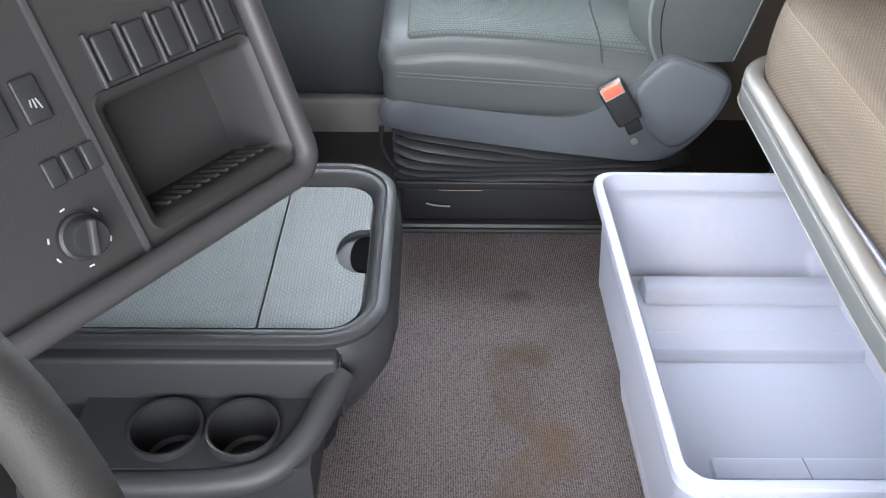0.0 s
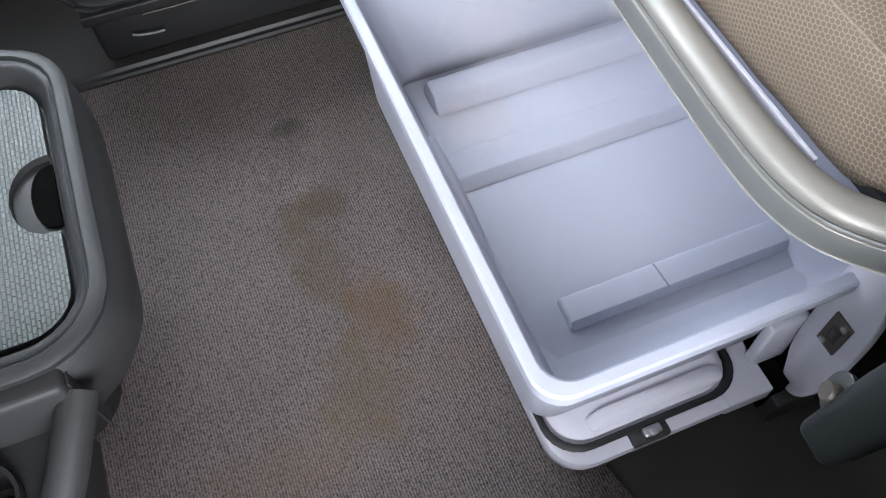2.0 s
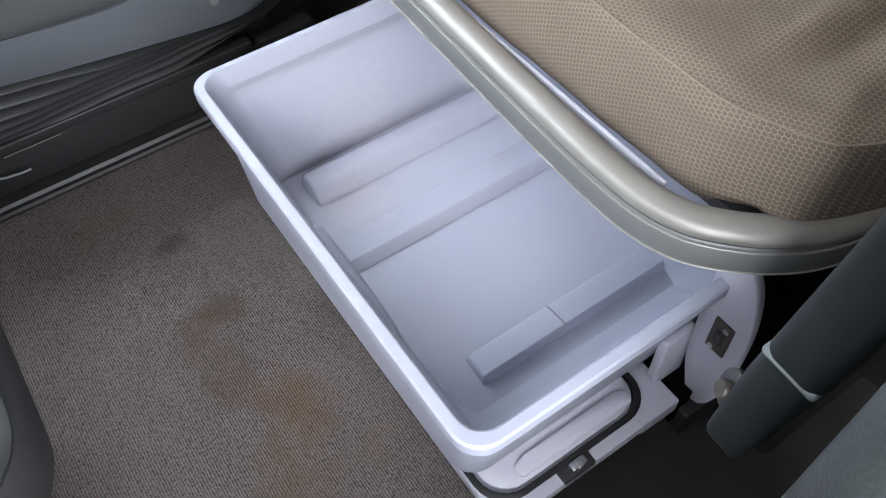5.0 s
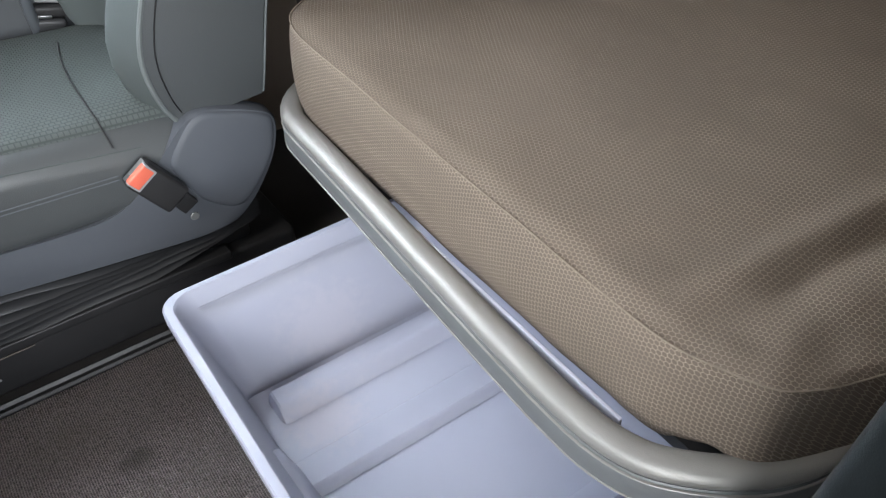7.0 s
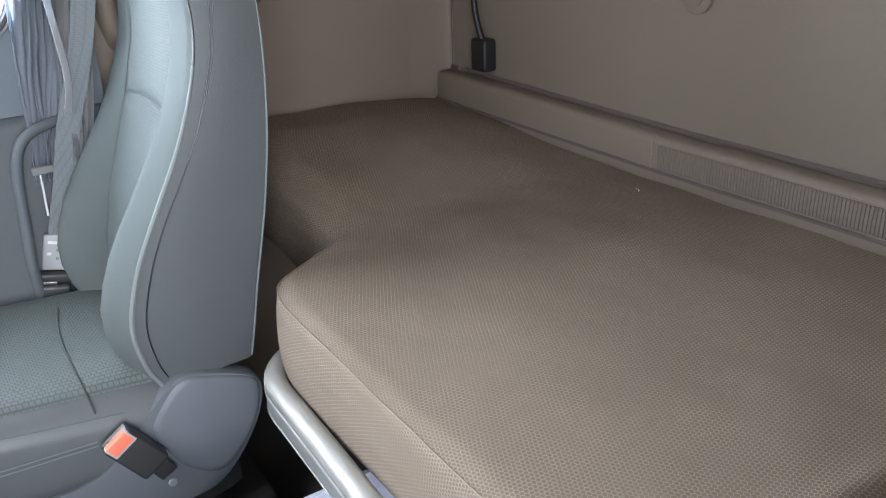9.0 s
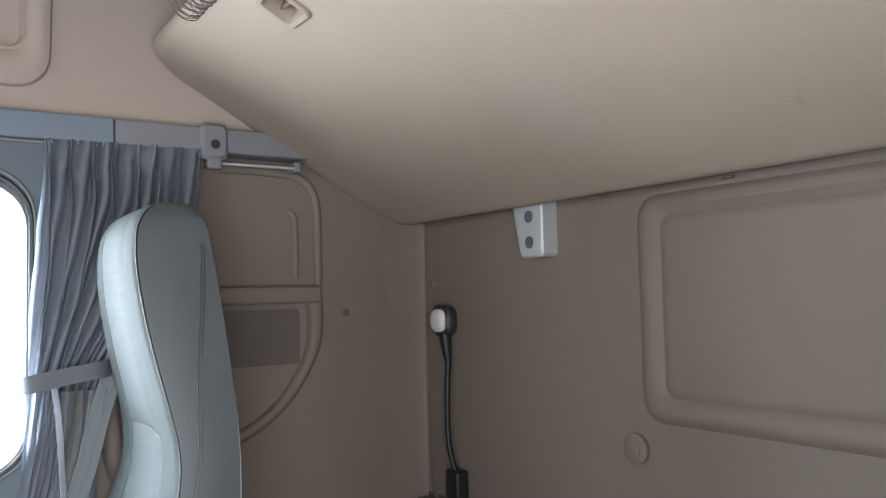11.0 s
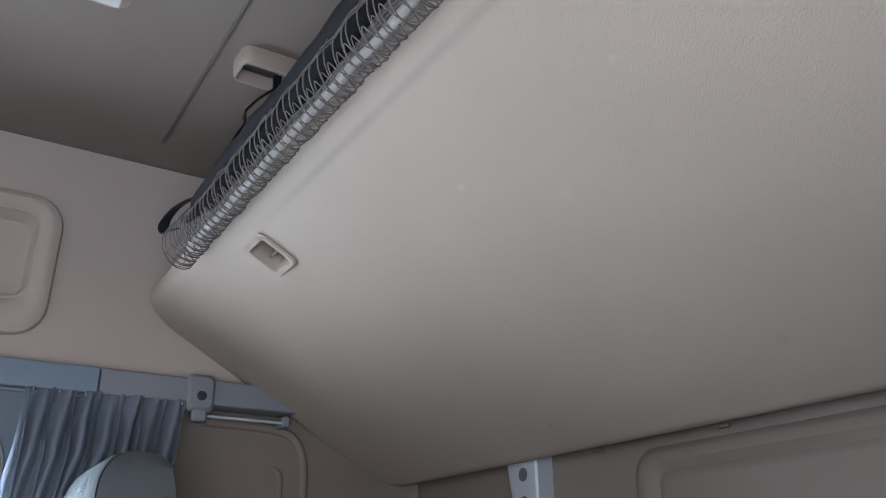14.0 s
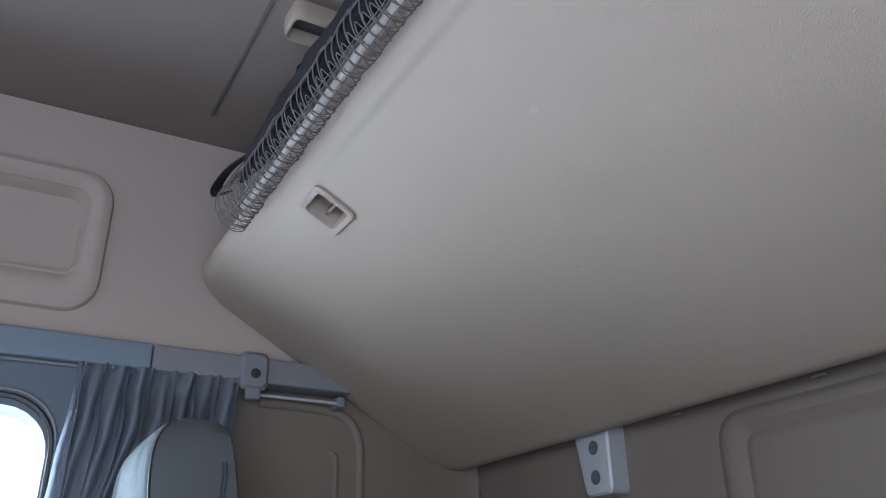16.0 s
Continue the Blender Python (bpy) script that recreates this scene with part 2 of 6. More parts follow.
M_DASHBEZEL = shader("grey_dash_bezel", (0.049, 0.046, 0.047), 0.5, 0, 0.06, 8, 0.3, 800)
M_MARK = shader("pale_marking", (0.6, 0.6, 0.62), 0.6)
M_SEAT = shader("slate_vinyl", (0.074, 0.081, 0.084), 0.42, 0, 0.07, 7, 0.35, 450, 0.5)
M_SEATCLOTH = woven("slate_seat_cloth", (0.090, 0.106, 0.103), (0.058, 0.069, 0.067), 0.009, 0.006, (0, 1), 0.5, 0.75)
# backrest front paler than M_SEAT: the light it catches is in the colour
M_SEATBACKCLOTH = woven("slate_back_cloth", (0.102, 0.119, 0.118), (0.088, 0.103, 0.102), 0.007, 0.005, (1, 2), 0.3, 0.7)
M_SEATLIT = shader("slate_lit_vinyl", (0.092, 0.107, 0.106), 0.8, 0, 0.09, 7, 0.3, 500, 0.22)
M_PALEPIPE = shader("pale_grey_piping", (0.145, 0.163, 0.163), 0.6, 0, 0.1, 30)
M_SHELL = shader("blue_grey_seat_shell", (0.098, 0.108, 0.124), 0.5, 0, 0.06, 6, 0.3, 700)
M_BELLOWS = shader("black_bellows", (0.040, 0.041, 0.043), 0.34, 0, 0.15, 10, 0.2, 500)
M_RED = shader("red_button", (0.75, 0.16, 0.10), 0.4, 0, 0.05)
M_BELT = woven("belt_webbing", (0.19, 0.21, 0.22), (0.13, 0.145, 0.15), 0.004, 0.002, (1, 2), 0.4, 0.8)
M_CURTAIN = shader("blue_grey_curtain", (0.42, 0.425, 0.445), 0.9, 0, 0.06, 10, 0.4, 900, 0.15)
M_CURTAINLINE = shader("beige_curtain_lining", (0.4, 0.37, 0.33), 0.9, 0, 0.06, 10, 0.4, 900, 0.15)
for cm in (M_CURTAIN, M_CURTAINLINE):
    tr = cm.node_tree.nodes.new("ShaderNodeBsdfTranslucent")
    tr.inputs[0].default_value = (0.56, 0.62, 0.70, 1)
    ms = cm.node_tree.nodes.new("ShaderNodeMixShader")
    ms.inputs[0].default_value = 0.62
    cm.node_tree.links.new(cm.node_tree.nodes["Principled BSDF"].outputs[0], ms.inputs[1])
    cm.node_tree.links.new(tr.outputs[0], ms.inputs[2])
    cm.node_tree.links.new(ms.outputs[0], cm.node_tree.nodes["Material Output"].inputs[0])
M_METAL = shader("zinc_plated_steel", (0.5, 0.5, 0.5), 0.3, 1.0, 0.1, 40)
M_BRACKET = shader("grey_painted_bracket", (0.42, 0.43, 0.44), 0.45, 0.2, 0.05, 10)
# near-black without sheen: the darkness of a hole put into the colour
M_VOID = shader("dark_void", (0.004, 0.004, 0.004), 0.95, 0, 0.1, 20, 0, 1, 0.0)
M_RUBBER = shader("black_flex", (0.012, 0.012, 0.013), 0.5)
M_CORD = shader("grey_net_cord", (0.10, 0.086, 0.077), 0.65, 0, 0.15, 60)
M_SHEET = shader("white_rolled_cover", (0.56, 0.53, 0.49), 0.85, 0, 0.08, 14, 0.3, 500, 0.2)
M_STRAP = shader("dark_blue_grey_strap", (0.018, 0.017, 0.018), 0.9, 0, 0.1, 20, 0.4, 700, 0.12)
M_COVER = shader("pale_rolled_cover", (0.37, 0.34, 0.31), 0.8, 0, 0.18, 40, 0.4, 300, 0.2)
M_LENS = shader("frosted_lamp_lens", (0.6, 0.57, 0.54), 0.4, 0, 0.04, 60, 0.6, 250)
M_WHEEL = shader("black_grained_rim", (0.019, 0.017, 0.0155), 0.6, 0, 0.1, 12, 0.3, 600, 0.25)
M_GROUND = shader("yard_concrete", (0.3, 0.3, 0.29), 0.9, 0, 0.15, 0.6)

# the moulded plastic lets some light through
soft = M_DRAWER.node_tree.nodes["Principled BSDF"].inputs
soft["Subsurface Weight"].default_value, soft["Subsurface Scale"].default_value = 0.35, 0.015
soft["Subsurface Radius"].default_value = (1.0, 1.0, 1.0)
stain(M_DRAWER, [(0.335, 0.632, 0.222, 0.020, (0.40, 0.34, 0.32), 0.7), (0.12, 0.46, 0.185, 0.07, (0.42, 0.39, 0.42), 0.45), (0.20, 0.60, 0.22, 0.09, (0.42, 0.41, 0.46), 0.35), (0.09, 0.20, 0.15, 0.03, (0.40, 0.38, 0.40), 0.3)])
def shadow_band(m, x0, half, col, amt):
    """A soft band along y at x0: a shadow line put into the colour."""
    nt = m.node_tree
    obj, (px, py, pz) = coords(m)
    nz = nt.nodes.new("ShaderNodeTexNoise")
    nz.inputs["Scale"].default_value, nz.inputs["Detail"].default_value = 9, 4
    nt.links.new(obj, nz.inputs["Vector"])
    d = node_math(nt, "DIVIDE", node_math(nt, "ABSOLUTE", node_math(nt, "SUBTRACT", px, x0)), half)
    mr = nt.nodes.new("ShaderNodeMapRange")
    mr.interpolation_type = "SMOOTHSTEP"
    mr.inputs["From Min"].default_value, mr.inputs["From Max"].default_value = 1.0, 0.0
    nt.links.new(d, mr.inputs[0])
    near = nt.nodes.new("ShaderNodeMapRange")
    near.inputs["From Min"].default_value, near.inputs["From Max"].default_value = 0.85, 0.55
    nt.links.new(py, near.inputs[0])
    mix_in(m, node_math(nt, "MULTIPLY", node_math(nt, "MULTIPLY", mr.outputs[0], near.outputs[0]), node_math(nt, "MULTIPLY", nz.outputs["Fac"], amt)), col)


# soft shadow line behind the front edge, painted into the underside
shadow_band(M_BUNK, 0.408, 0.010, (0.24, 0.20, 0.17), 0.9)
stain(M_BUNK, [(0.522, 0.090, 1.695, 0.007, (0.47, 0.41, 0.35), 0.2), (0.620, 0.280, 1.645, 0.010, (0.42, 0.36, 0.31), 0.18), (0.970, 0.760, 1.466, 0.010, (0.27, 0.23, 0.19), 0.6), (0.846, 0.385, 1.530, 0.012, (0.42, 0.36, 0.31), 0.18),
               (0.743, 0.581, 1.582, 0.006, (0.25, 0.22, 0.18), 0.6), (0.541, 0.398, 1.685, 0.008, (0.43, 0.37, 0.32), 0.4), (0.925, 0.226, 1.489, 0.012, (0.28, 0.24, 0.2), 0.4), (0.80, 0.62, 1.553, 0.16, (0.33, 0.285, 0.24), 0.35)])
stain(M_MATTRESS, [(0.60, 0.35, 0.605, 0.16, (0.12, 0.095, 0.075), 0.3), (0.85, 0.75, 0.61, 0.2, (0.13, 0.10, 0.08), 0.3)])

# ---------------------------------------------------------------- mesh helpers


def finish(ob, angle=38):
    ob.data.polygons.foreach_set("use_smooth", [True] * len(ob.data.polygons))
    ob.data.set_sharp_from_angle(angle=radians(angle))
    return ob


def part(name, bm, material, parent=None, label="", angle=38):
    me = bpy.data.meshes.new(name)
    bmesh.ops.recalc_face_normals(bm, faces=bm.faces)
    bm.to_mesh(me)
    bm.free()
    me.materials.append(material)
    ob = finish(new(name, me), angle)
    if parent:
        ob.parent = parent
        ob.matrix_parent_inverse = parent.matrix_world.inverted()
    return tagged(ob, label)


def thing(name, at, label, category, group="", kind=""):
    ob = new(name)
    ob.empty_display_size = 0.05
    ob.location = at
    bpy.context.view_layer.update()
    return tagged(ob, label, category, group, kind)


def structure(name, bm, material, label, category="", at=(0, 0, 0)):
    ob = part(name, bm, material)
    ob.location = at
    return tagged(ob, label, category or name.split("_")[0], kind="structure")


def axis_cuts(lo, hi, r, n):
    if r <= 0:
        return list(np.linspace(lo, hi, n + 1))
    k = 4
    a = [lo + r * (1 - math.cos(i / k * math.pi / 2)) for i in range(k)]
    b = [hi - (v - lo) for v in reversed(a)]
    return a + list(np.linspace(lo + r, hi - r, n + 1)) + b


def rounded(lo, hi, r, n=(1, 1, 1), f=None, bm=None, m=None):
    """A box with rounded edges, radius r, as an even grid; f moves each point."""
    bm = bm or bmesh.new()
    r = min(r, *[(hi[i] - lo[i]) / 2 * 0.999 for i in range(3)])
    cuts = [axis_cuts(lo[i], hi[i], r, n[i]) for i in range(3)]
    made = {}

    def vert(i, j, k):
        key = (i, j, k)
        if key not in made:
            p = Vector((cuts[0][i], cuts[1][j], cuts[2][k]))
            inner = Vector([min(max(p[a], lo[a] + r), hi[a] - r) for a in range(3)])
            d = p - inner
            if d.length > 1e-9:
                far = max(abs(d[a]) for a in range(3)) / r
                p = inner + d.normalized() * r * far
            if f:
                p = f(p)
            made[key] = bm.verts.new(m @ p if m else p)
        return made[key]

    s = [len(c) - 1 for c in cuts]
    for ax in range(3):
        b, c = (ax + 1) % 3, (ax + 2) % 3
        for end in (0, s[ax]):
            for i in range(s[b]):
                for j in range(s[c]):
                    idx = []
                    for di, dj in ((0, 0), (1, 0), (1, 1), (0, 1)):
                        q = [0, 0, 0]
                        q[ax], q[b], q[c] = end, i + di, j + dj
                        idx.append(vert(*q))
                    try:
                        bm.faces.new(idx if end else idx[::-1])
                    except ValueError:
                        pass
    return bm


def box(x0, x1, y0, y1, z0, z1, r=0.0, bm=None, m=None):
    if r > 0:
        return rounded((x0, y0, z0), (x1, y1, z1), r, bm=bm, m=m)
    bm = bm or bmesh.new()
    v = [bm.verts.new(Vector(p) if m is None else m @ Vector(p)) for p in itertools.product((x0, x1), (y0, y1), (z0, z1))]
    for q in ((0, 1, 3, 2), (4, 6, 7, 5), (0, 4, 5, 1), (2, 3, 7, 6), (0, 2, 6, 4), (1, 5, 7, 3)):
        bm.faces.new([v[i] for i in q])
    return bm


def rings(sections, bm=None, cap=True, closed=True, m=None):
    """Joins rows of points (each a list of Vectors) into a skin."""
    bm = bm or bmesh.new()
    rows = [[bm.verts.new(m @ Vector(p) if m else Vector(p)) for p in s] for s in sections]
    n = len(rows[0])
    for a, b in zip(rows, rows[1:]):
        for i in range(n if closed else n - 1):
            bm.faces.new((a[i], a[(i + 1) % n], b[(i + 1) % n], b[i]))
    if cap and closed:
        bm.faces.new(rows[0][::-1])
        bm.faces.new(rows[-1])
    return bm


def loop_rings(sections, bm=None, m=None):
    """As rings(), with the last row joined to the first."""
    bm = bm or bmesh.new()
    rows = [[bm.verts.new(m @ Vector(p) if m else Vector(p)) for p in s] for s in sections]
    n = len(rows[0])
    for a, b in zip(rows, rows[1:] + rows[:1]):
        for i in range(n):
            bm.faces.new((a[i], a[(i + 1) % n], b[(i + 1) % n], b[i]))
    return bm


def tube(path, r, n=8, bm=None, closed=False):
    """A round tube along points."""
    path = [Vector(p) for p in path]
    secs = []
    side = None
    for i, p in enumerate(path):
        a = path[i - 1] if (i or closed) else path[0]
        b = path[(i + 1) % len(path)] if (i + 1 < len(path) or closed) else path[-1]
        t = (b - a).normalized()
        if side is None:
            side = t.orthogonal().normalized()
        side = (side - t * side.dot(t)).normalized()
        up = t.cross(side)
        rr = r(i / (len(path) - 1)) if callable(r) else r
        secs.append([p + (side * math.cos(k / n * 2 * math.pi) + up * math.sin(k / n * 2 * math.pi)) * rr for k in range(n)])
    return loop_rings(secs, bm) if closed else rings(secs, bm)


def smooth_path(pts, n=8, closed=False):
    """Catmull-Rom through points."""
    P = [Vector(p) for p in pts]
    out = []
    k = len(P)
    for i in range(k if closed else k - 1):
        if closed:
            p0, p1, p2, p3 = P[i - 1], P[i], P[(i + 1) % k], P[(i + 2) % k]
        else:
            p0, p1, p2, p3 = P[max(i - 1, 0)], P[i], P[i + 1], P[min(i + 2, k - 1)]
        for s in range(n):
            t = s / n
            out.append(0.5 * ((2 * p1) + (p2 - p0) * t + (2 * p0 - 5 * p1 + 4 * p2 - p3) * t * t + (3 * p1 - p0 - 3 * p2 + p3) * t ** 3))
    if not closed:
        out.append(P[-1])
    return out


def round_rect(w0, w1, h0, h1, r, n=6):
    """Corner-rounded rectangle as 2D points, anticlockwise."""
    r = min(r, (w1 - w0) / 2 - 1e-4, (h1 - h0) / 2 - 1e-4)
    out = []
    for cx, cy, a0 in ((w1 - r, h1 - r, 0), (w0 + r, h1 - r, 90), (w0 + r, h0 + r, 180), (w1 - r, h0 + r, 270)):
        for i in range(n + 1):
            a = radians(a0 + 90 * i / n)
            out.append((cx + r * math.cos(a), cy + r * math.sin(a)))
    return out


def rr_stack(levels, put, bm=None, cap=True, cap_last=True):
    """Skin over rounded rectangles: levels of (w0, w1, h0, h1, r, depth); put(u, v, d) gives the place."""
    bm = bm or bmesh.new()
    rows = [[bm.verts.new(put(u, v, L[5])) for u, v in round_rect(*L[:5])] for L in levels]
    n = len(rows[0])
    for a, b in zip(rows, rows[1:]):
        for i in range(n):
            bm.faces.new((a[i], a[(i + 1) % n], b[(i + 1) % n], b[i]))
    if cap:
        bm.faces.new(rows[0][::-1])
    if cap_last:
        bm.faces.new(rows[-1])
    return bm


def disc(c, normal, r, h, n=20, bm=None, bev=0.2):
    """A short round button at c along normal."""
    c, nn = Vector(c), Vector(normal).normalized()
    s = nn.orthogonal().normalized()
    t = nn.cross(s)
    prof = [(r, 0), (r, h * (1 - bev)), (r * (1 - bev * 0.6), h)]
    return rings([[c + nn * d + (s * math.cos(k / n * 2 * math.pi) + t * math.sin(k / n * 2 * math.pi)) * q for k in range(n)] for q, d in prof], bm)


def plate_with_hole(outer, hole, put, d0, d1, bm=None):
    """A slab, between depths d0 and d1, that has a round-cornered hole (w0, w1, h0, h1, r)."""
    bm = bm or bmesh.new()
    n = 6
    ins = round_rect(*hole, n)
    w0, w1, h0, h1 = outer
    ch = (hole[2] + hole[3]) / 2
    out = []
    for i, (u, v) in enumerate(ins):
        corner = i // (n + 1)
        k = i % (n + 1)
        ou = w1 if corner in (0, 3) else w0
        ov = h1 if corner in (0, 1) else h0
        horizontal_first = corner in (1, 3)
        if k == n // 2:
            out.append((ou, ov))
        elif (k < n // 2) != horizontal_first:
            out.append((ou, v if abs(v - ch) < abs(ov - ch) else ov))
        else:
            out.append((u, ov))
    rows = [[bm.verts.new(put(u, v, d)) for u, v in loop] for loop, d in ((out, d0), (ins, d0), (ins, d1), (out, d1))]
    m = len(ins)
    for a, b in zip(rows, rows[1:] + rows[:1]):
        for i in range(m):
            q = (a[i], a[(i + 1) % m], b[(i + 1) % m], b[i])
            bm.faces.new(q)
    return bm

# ---------------------------------------------------------------- the cab's shell
XR, YP, YD, XF, ZC = 1.12, 1.50, -0.80, -1.15, 2.13
# one offset for the walls, the ceiling and all that hangs on them
LIFT = Vector((-0.012, -0.015, 0.043))

structure("ground", box(-60, 60, -60, 60, -1.5, -1.4), M_GROUND, "pale concrete yard ground outside the cab", "ground")
structure("floor", box(XF, XR, YD, YP, -0.06, 0.0), M_DARKFLOOR, "dark rubber cab floor under the carpet", "floor")
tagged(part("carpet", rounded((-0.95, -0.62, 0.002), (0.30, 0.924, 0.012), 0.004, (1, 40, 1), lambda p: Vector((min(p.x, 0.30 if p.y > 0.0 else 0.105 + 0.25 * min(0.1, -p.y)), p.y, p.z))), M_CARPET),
       "ribbed grey-brown cab carpet with brown dirt stains", "carpet", kind="structure")

# threshold strip between the carpet and the seat plinth
bm = rings([[(x, 0.924, 0.0), (x, 0.925, 0.013), (x, 0.929, 0.017), (x, 0.935, 0.013), (x, 0.942, 0.013), (x, 0.946, 0.019), (x, 0.951, 0.019), (x, 0.955, 0.010), (x, 0.957, 0.0)] for x in np.linspace(-0.95, 0.34, 12)])
structure("trim_threshold", bm, M_BLACK, "black plastic carpet edge strip", "trim")


def side(y):
    return lambda u, v, d: Vector((u, y + d, v))


# passenger wall: door with its window ahead of the curtain, closed panel behind it
bm = plate_with_hole((XF, 0.26, 0.757, 1.640), (-0.78, 0.130, 0.90, 1.488, 0.09), side(YP), -0.05, 0.06)
structure("wall_passenger_door", bm, M_GREYTRIM2, "blue-grey passenger door with its window opening", "door", at=LIFT)
structure("wall_passenger_door_lower", box(XF, 0.26, YP - 0.09, YP + 0.06, 0.10, 0.80, 0.03), M_DOOR, "dark lower door lining on the passenger side", "door")
structure("trim_door_step", box(XF, -0.05, YP - 0.10, YP + 0.06, -0.055, 0.096, 0.015), M_SILLWHITE, "pale scuffed door step strip", "trim")
pane = structure("window_1", box(-0.80, 0.165, YP + 0.012, YP + 0.016, 0.90, 1.53), bpy.data.materials.new("clear_glass"), "clear side window pane, bright daylight outside", "window", at=LIFT)
gm = pane.data.materials[0]
gm.use_nodes = True
gb = gm.node_tree.nodes["Principled BSDF"]
gb.inputs["Transmission Weight"].default_value, gb.inputs["Roughness"].default_value, gb.inputs["IOR"].default_value = 1.0, 0.0, 1.1
pane.visible_shadow = False
for k, w in ((0, 0.012), (1, 0.02)):
    loop = [Vector((u, YP - 0.053, v)) for u, v in round_rect(-0.78 - w * 0.7, 0.130 + w * 0.7, 0.90 - w * 0.7, 1.488 + w * 1.5, 0.10, 8)]
    structure("trim_window_seal_%s" % "ab"[k], tube(loop, 0.006 - 0.002 * k, 6, closed=True), M_GREYTRIM if k else M_BLACK, "rubber seal round the side window", "trim", at=LIFT)

bm = rounded((0.26, YP, -0.10), (XR + 0.05, YP + 0.06, 1.66), 0.004, (2, 1, 2))
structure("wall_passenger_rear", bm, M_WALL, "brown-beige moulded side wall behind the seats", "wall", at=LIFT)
# rounded inner corner of side and rear wall
bm = rings([[(XR - 0.003 - 0.115 * (1 - math.cos(a)), YP - 0.020 * (1 - math.sin(a)), z) for a in np.linspace(0, math.pi / 2, 15)] + [(XR - 0.02, YP + 0.001, z)] for z in (0.3, 0.8, 1.3, 1.62)], cap=False)
structure("wall_corner_cove", bm, M_WALL, "rounded corner between side and rear cab wall", "wall", at=LIFT)

# upper side panel, leaning in towards the ceiling, with an oval recessed cubby
LEAN = (1.435 - YP) / (ZC - 1.66)


def upper(u, v, d):
    return Vector((u, YP - 0.03 + LEAN * (v - 1.66) + d, v))


bm = plate_with_hole((XF, XR + 0.05, 1.628, ZC + 0.02), (-0.55, 0.126, 1.772, 1.958, 0.035), upper, 0.0, 0.05)
structure("wall_passenger_upper", bm, M_UPPER, "beige upper side panel above the window", "wall", at=LIFT)
bm = rr_stack([(-0.62, 0.176, 1.690, 2.000, 0.070, 0.001), (-0.615, 0.171, 1.695, 1.995, 0.066, -0.010), (-0.600, 0.158, 1.712, 1.984, 0.056, -0.016), (-0.585, 0.145, 1.740, 1.973, 0.046, -0.014),
               (-0.570, 0.134, 1.760, 1.965, 0.040, -0.006), (-0.560, 0.127, 1.772, 1.957, 0.035, 0.006), (-0.55, 0.118, 1.782, 1.950, 0.030, 0.045)], upper, cap=False)
structure("trim_cubby_frame", bm, M_UPPER, "beige frame of a recessed side cubby", "trim", at=LIFT)

# header over the window and the curtain
structure("trim_header_front", rounded((XF, YP - 0.075, 1.580), (0.2955, YP + 0.0, 1.637), 0.005, (2, 1, 1)), M_BLUEGREY, "blue-grey header trim over the side window", "trim", at=LIFT)
structure("trim_header_rear", rounded((0.2975, YP - 0.073, 1.580), (0.90, YP + 0.0, 1.637), 0.005, (2, 1, 1)), M_GREYTRIM, "grey-beige header trim over the curtain", "trim", at=LIFT)

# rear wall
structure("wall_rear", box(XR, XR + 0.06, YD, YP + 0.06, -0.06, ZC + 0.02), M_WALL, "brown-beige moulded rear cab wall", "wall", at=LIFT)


def rear(u, v, d):
    return Vector((XR - d, u, v))


bm = rr_stack([(-0.02, 0.703, 0.985, 1.421, 0.05, 0.0005), (-0.01, 0.691, 0.995, 1.413, 0.045, 0.010), (0.0, 0.683, 1.003, 1.407, 0.042, 0.014), (0.02, 0.665, 1.02, 1.393, 0.036, 0.015),
               (0.032, 0.651, 1.030, 1.385, 0.03, 0.008), (0.040, 0.643, 1.036, 1.378, 0.026, 0.004), (0.050, 0.633, 1.044, 1.370, 0.022, 0.009), (0.06, 0.623, 1.052, 1.362, 0.02, 0.010)], rear, cap=False)
structure("wall_rear_panel", bm, M_WALL, "raised rounded panel pressed into the rear wall", "wall", at=LIFT)
bm = rings([[(XR - 0.001, 1.481, z), (XR - 0.004, 1.4795, z), (XR - 0.004, 1.4755, z), (XR - 0.001, 1.474, z)] for z in np.linspace(0.66, 1.385, 6)])
structure("trim_corner_seam", bm, M_WALL_DARK, "dark joint in the cab's rear corner", "trim", at=LIFT)

# ceiling, one mesh with its panel joints
bm = box(XF, XR + 0.06, YD, YP + 0.06, ZC, ZC + 0.05)
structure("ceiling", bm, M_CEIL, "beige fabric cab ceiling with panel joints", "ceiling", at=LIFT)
structure("trim_ceiling_joint", box(0.326, 0.333, -0.6, 1.285, ZC - 0.004, ZC + 0.002, 0.0015), M_WALL_DARK, "dark joint line in the ceiling", "trim", at=LIFT)
structure("trim_ceiling_edge", tube([(x, 1.4045, ZC - 0.001) for x in np.linspace(XF, XR, 10)], 0.0035, 6), M_WALL_DARK, "dark joint between ceiling and side panel", "trim", at=LIFT)

# driver's side and front, out of view
bm = plate_with_hole((XF, 0.30, 0.0, ZC + 0.05), (-0.84, 0.16, 0.34, 1.68, 0.09), side(YD), -0.06, 0.0)
structure("wall_driver_door", bm, M_BLUEGREY, "driver's door frame, its door standing open", "wall")
structure("wall_driver_rear", box(0.30, XR + 0.05, YD - 0.06, YD, 0.0, ZC + 0.05), M_WALL, "brown-beige side wall behind the driver", "wall")
bm = plate_with_hole((YD, YP, 0.0, ZC + 0.05), (-0.62, 1.32, 0.98, 1.85, 0.1), lambda u, v, d: Vector((XF + d, u, v)), -0.06, 0.0)
structure("wall_front", bm, M_DASH, "front cab wall with the windscreen opening", "wall")
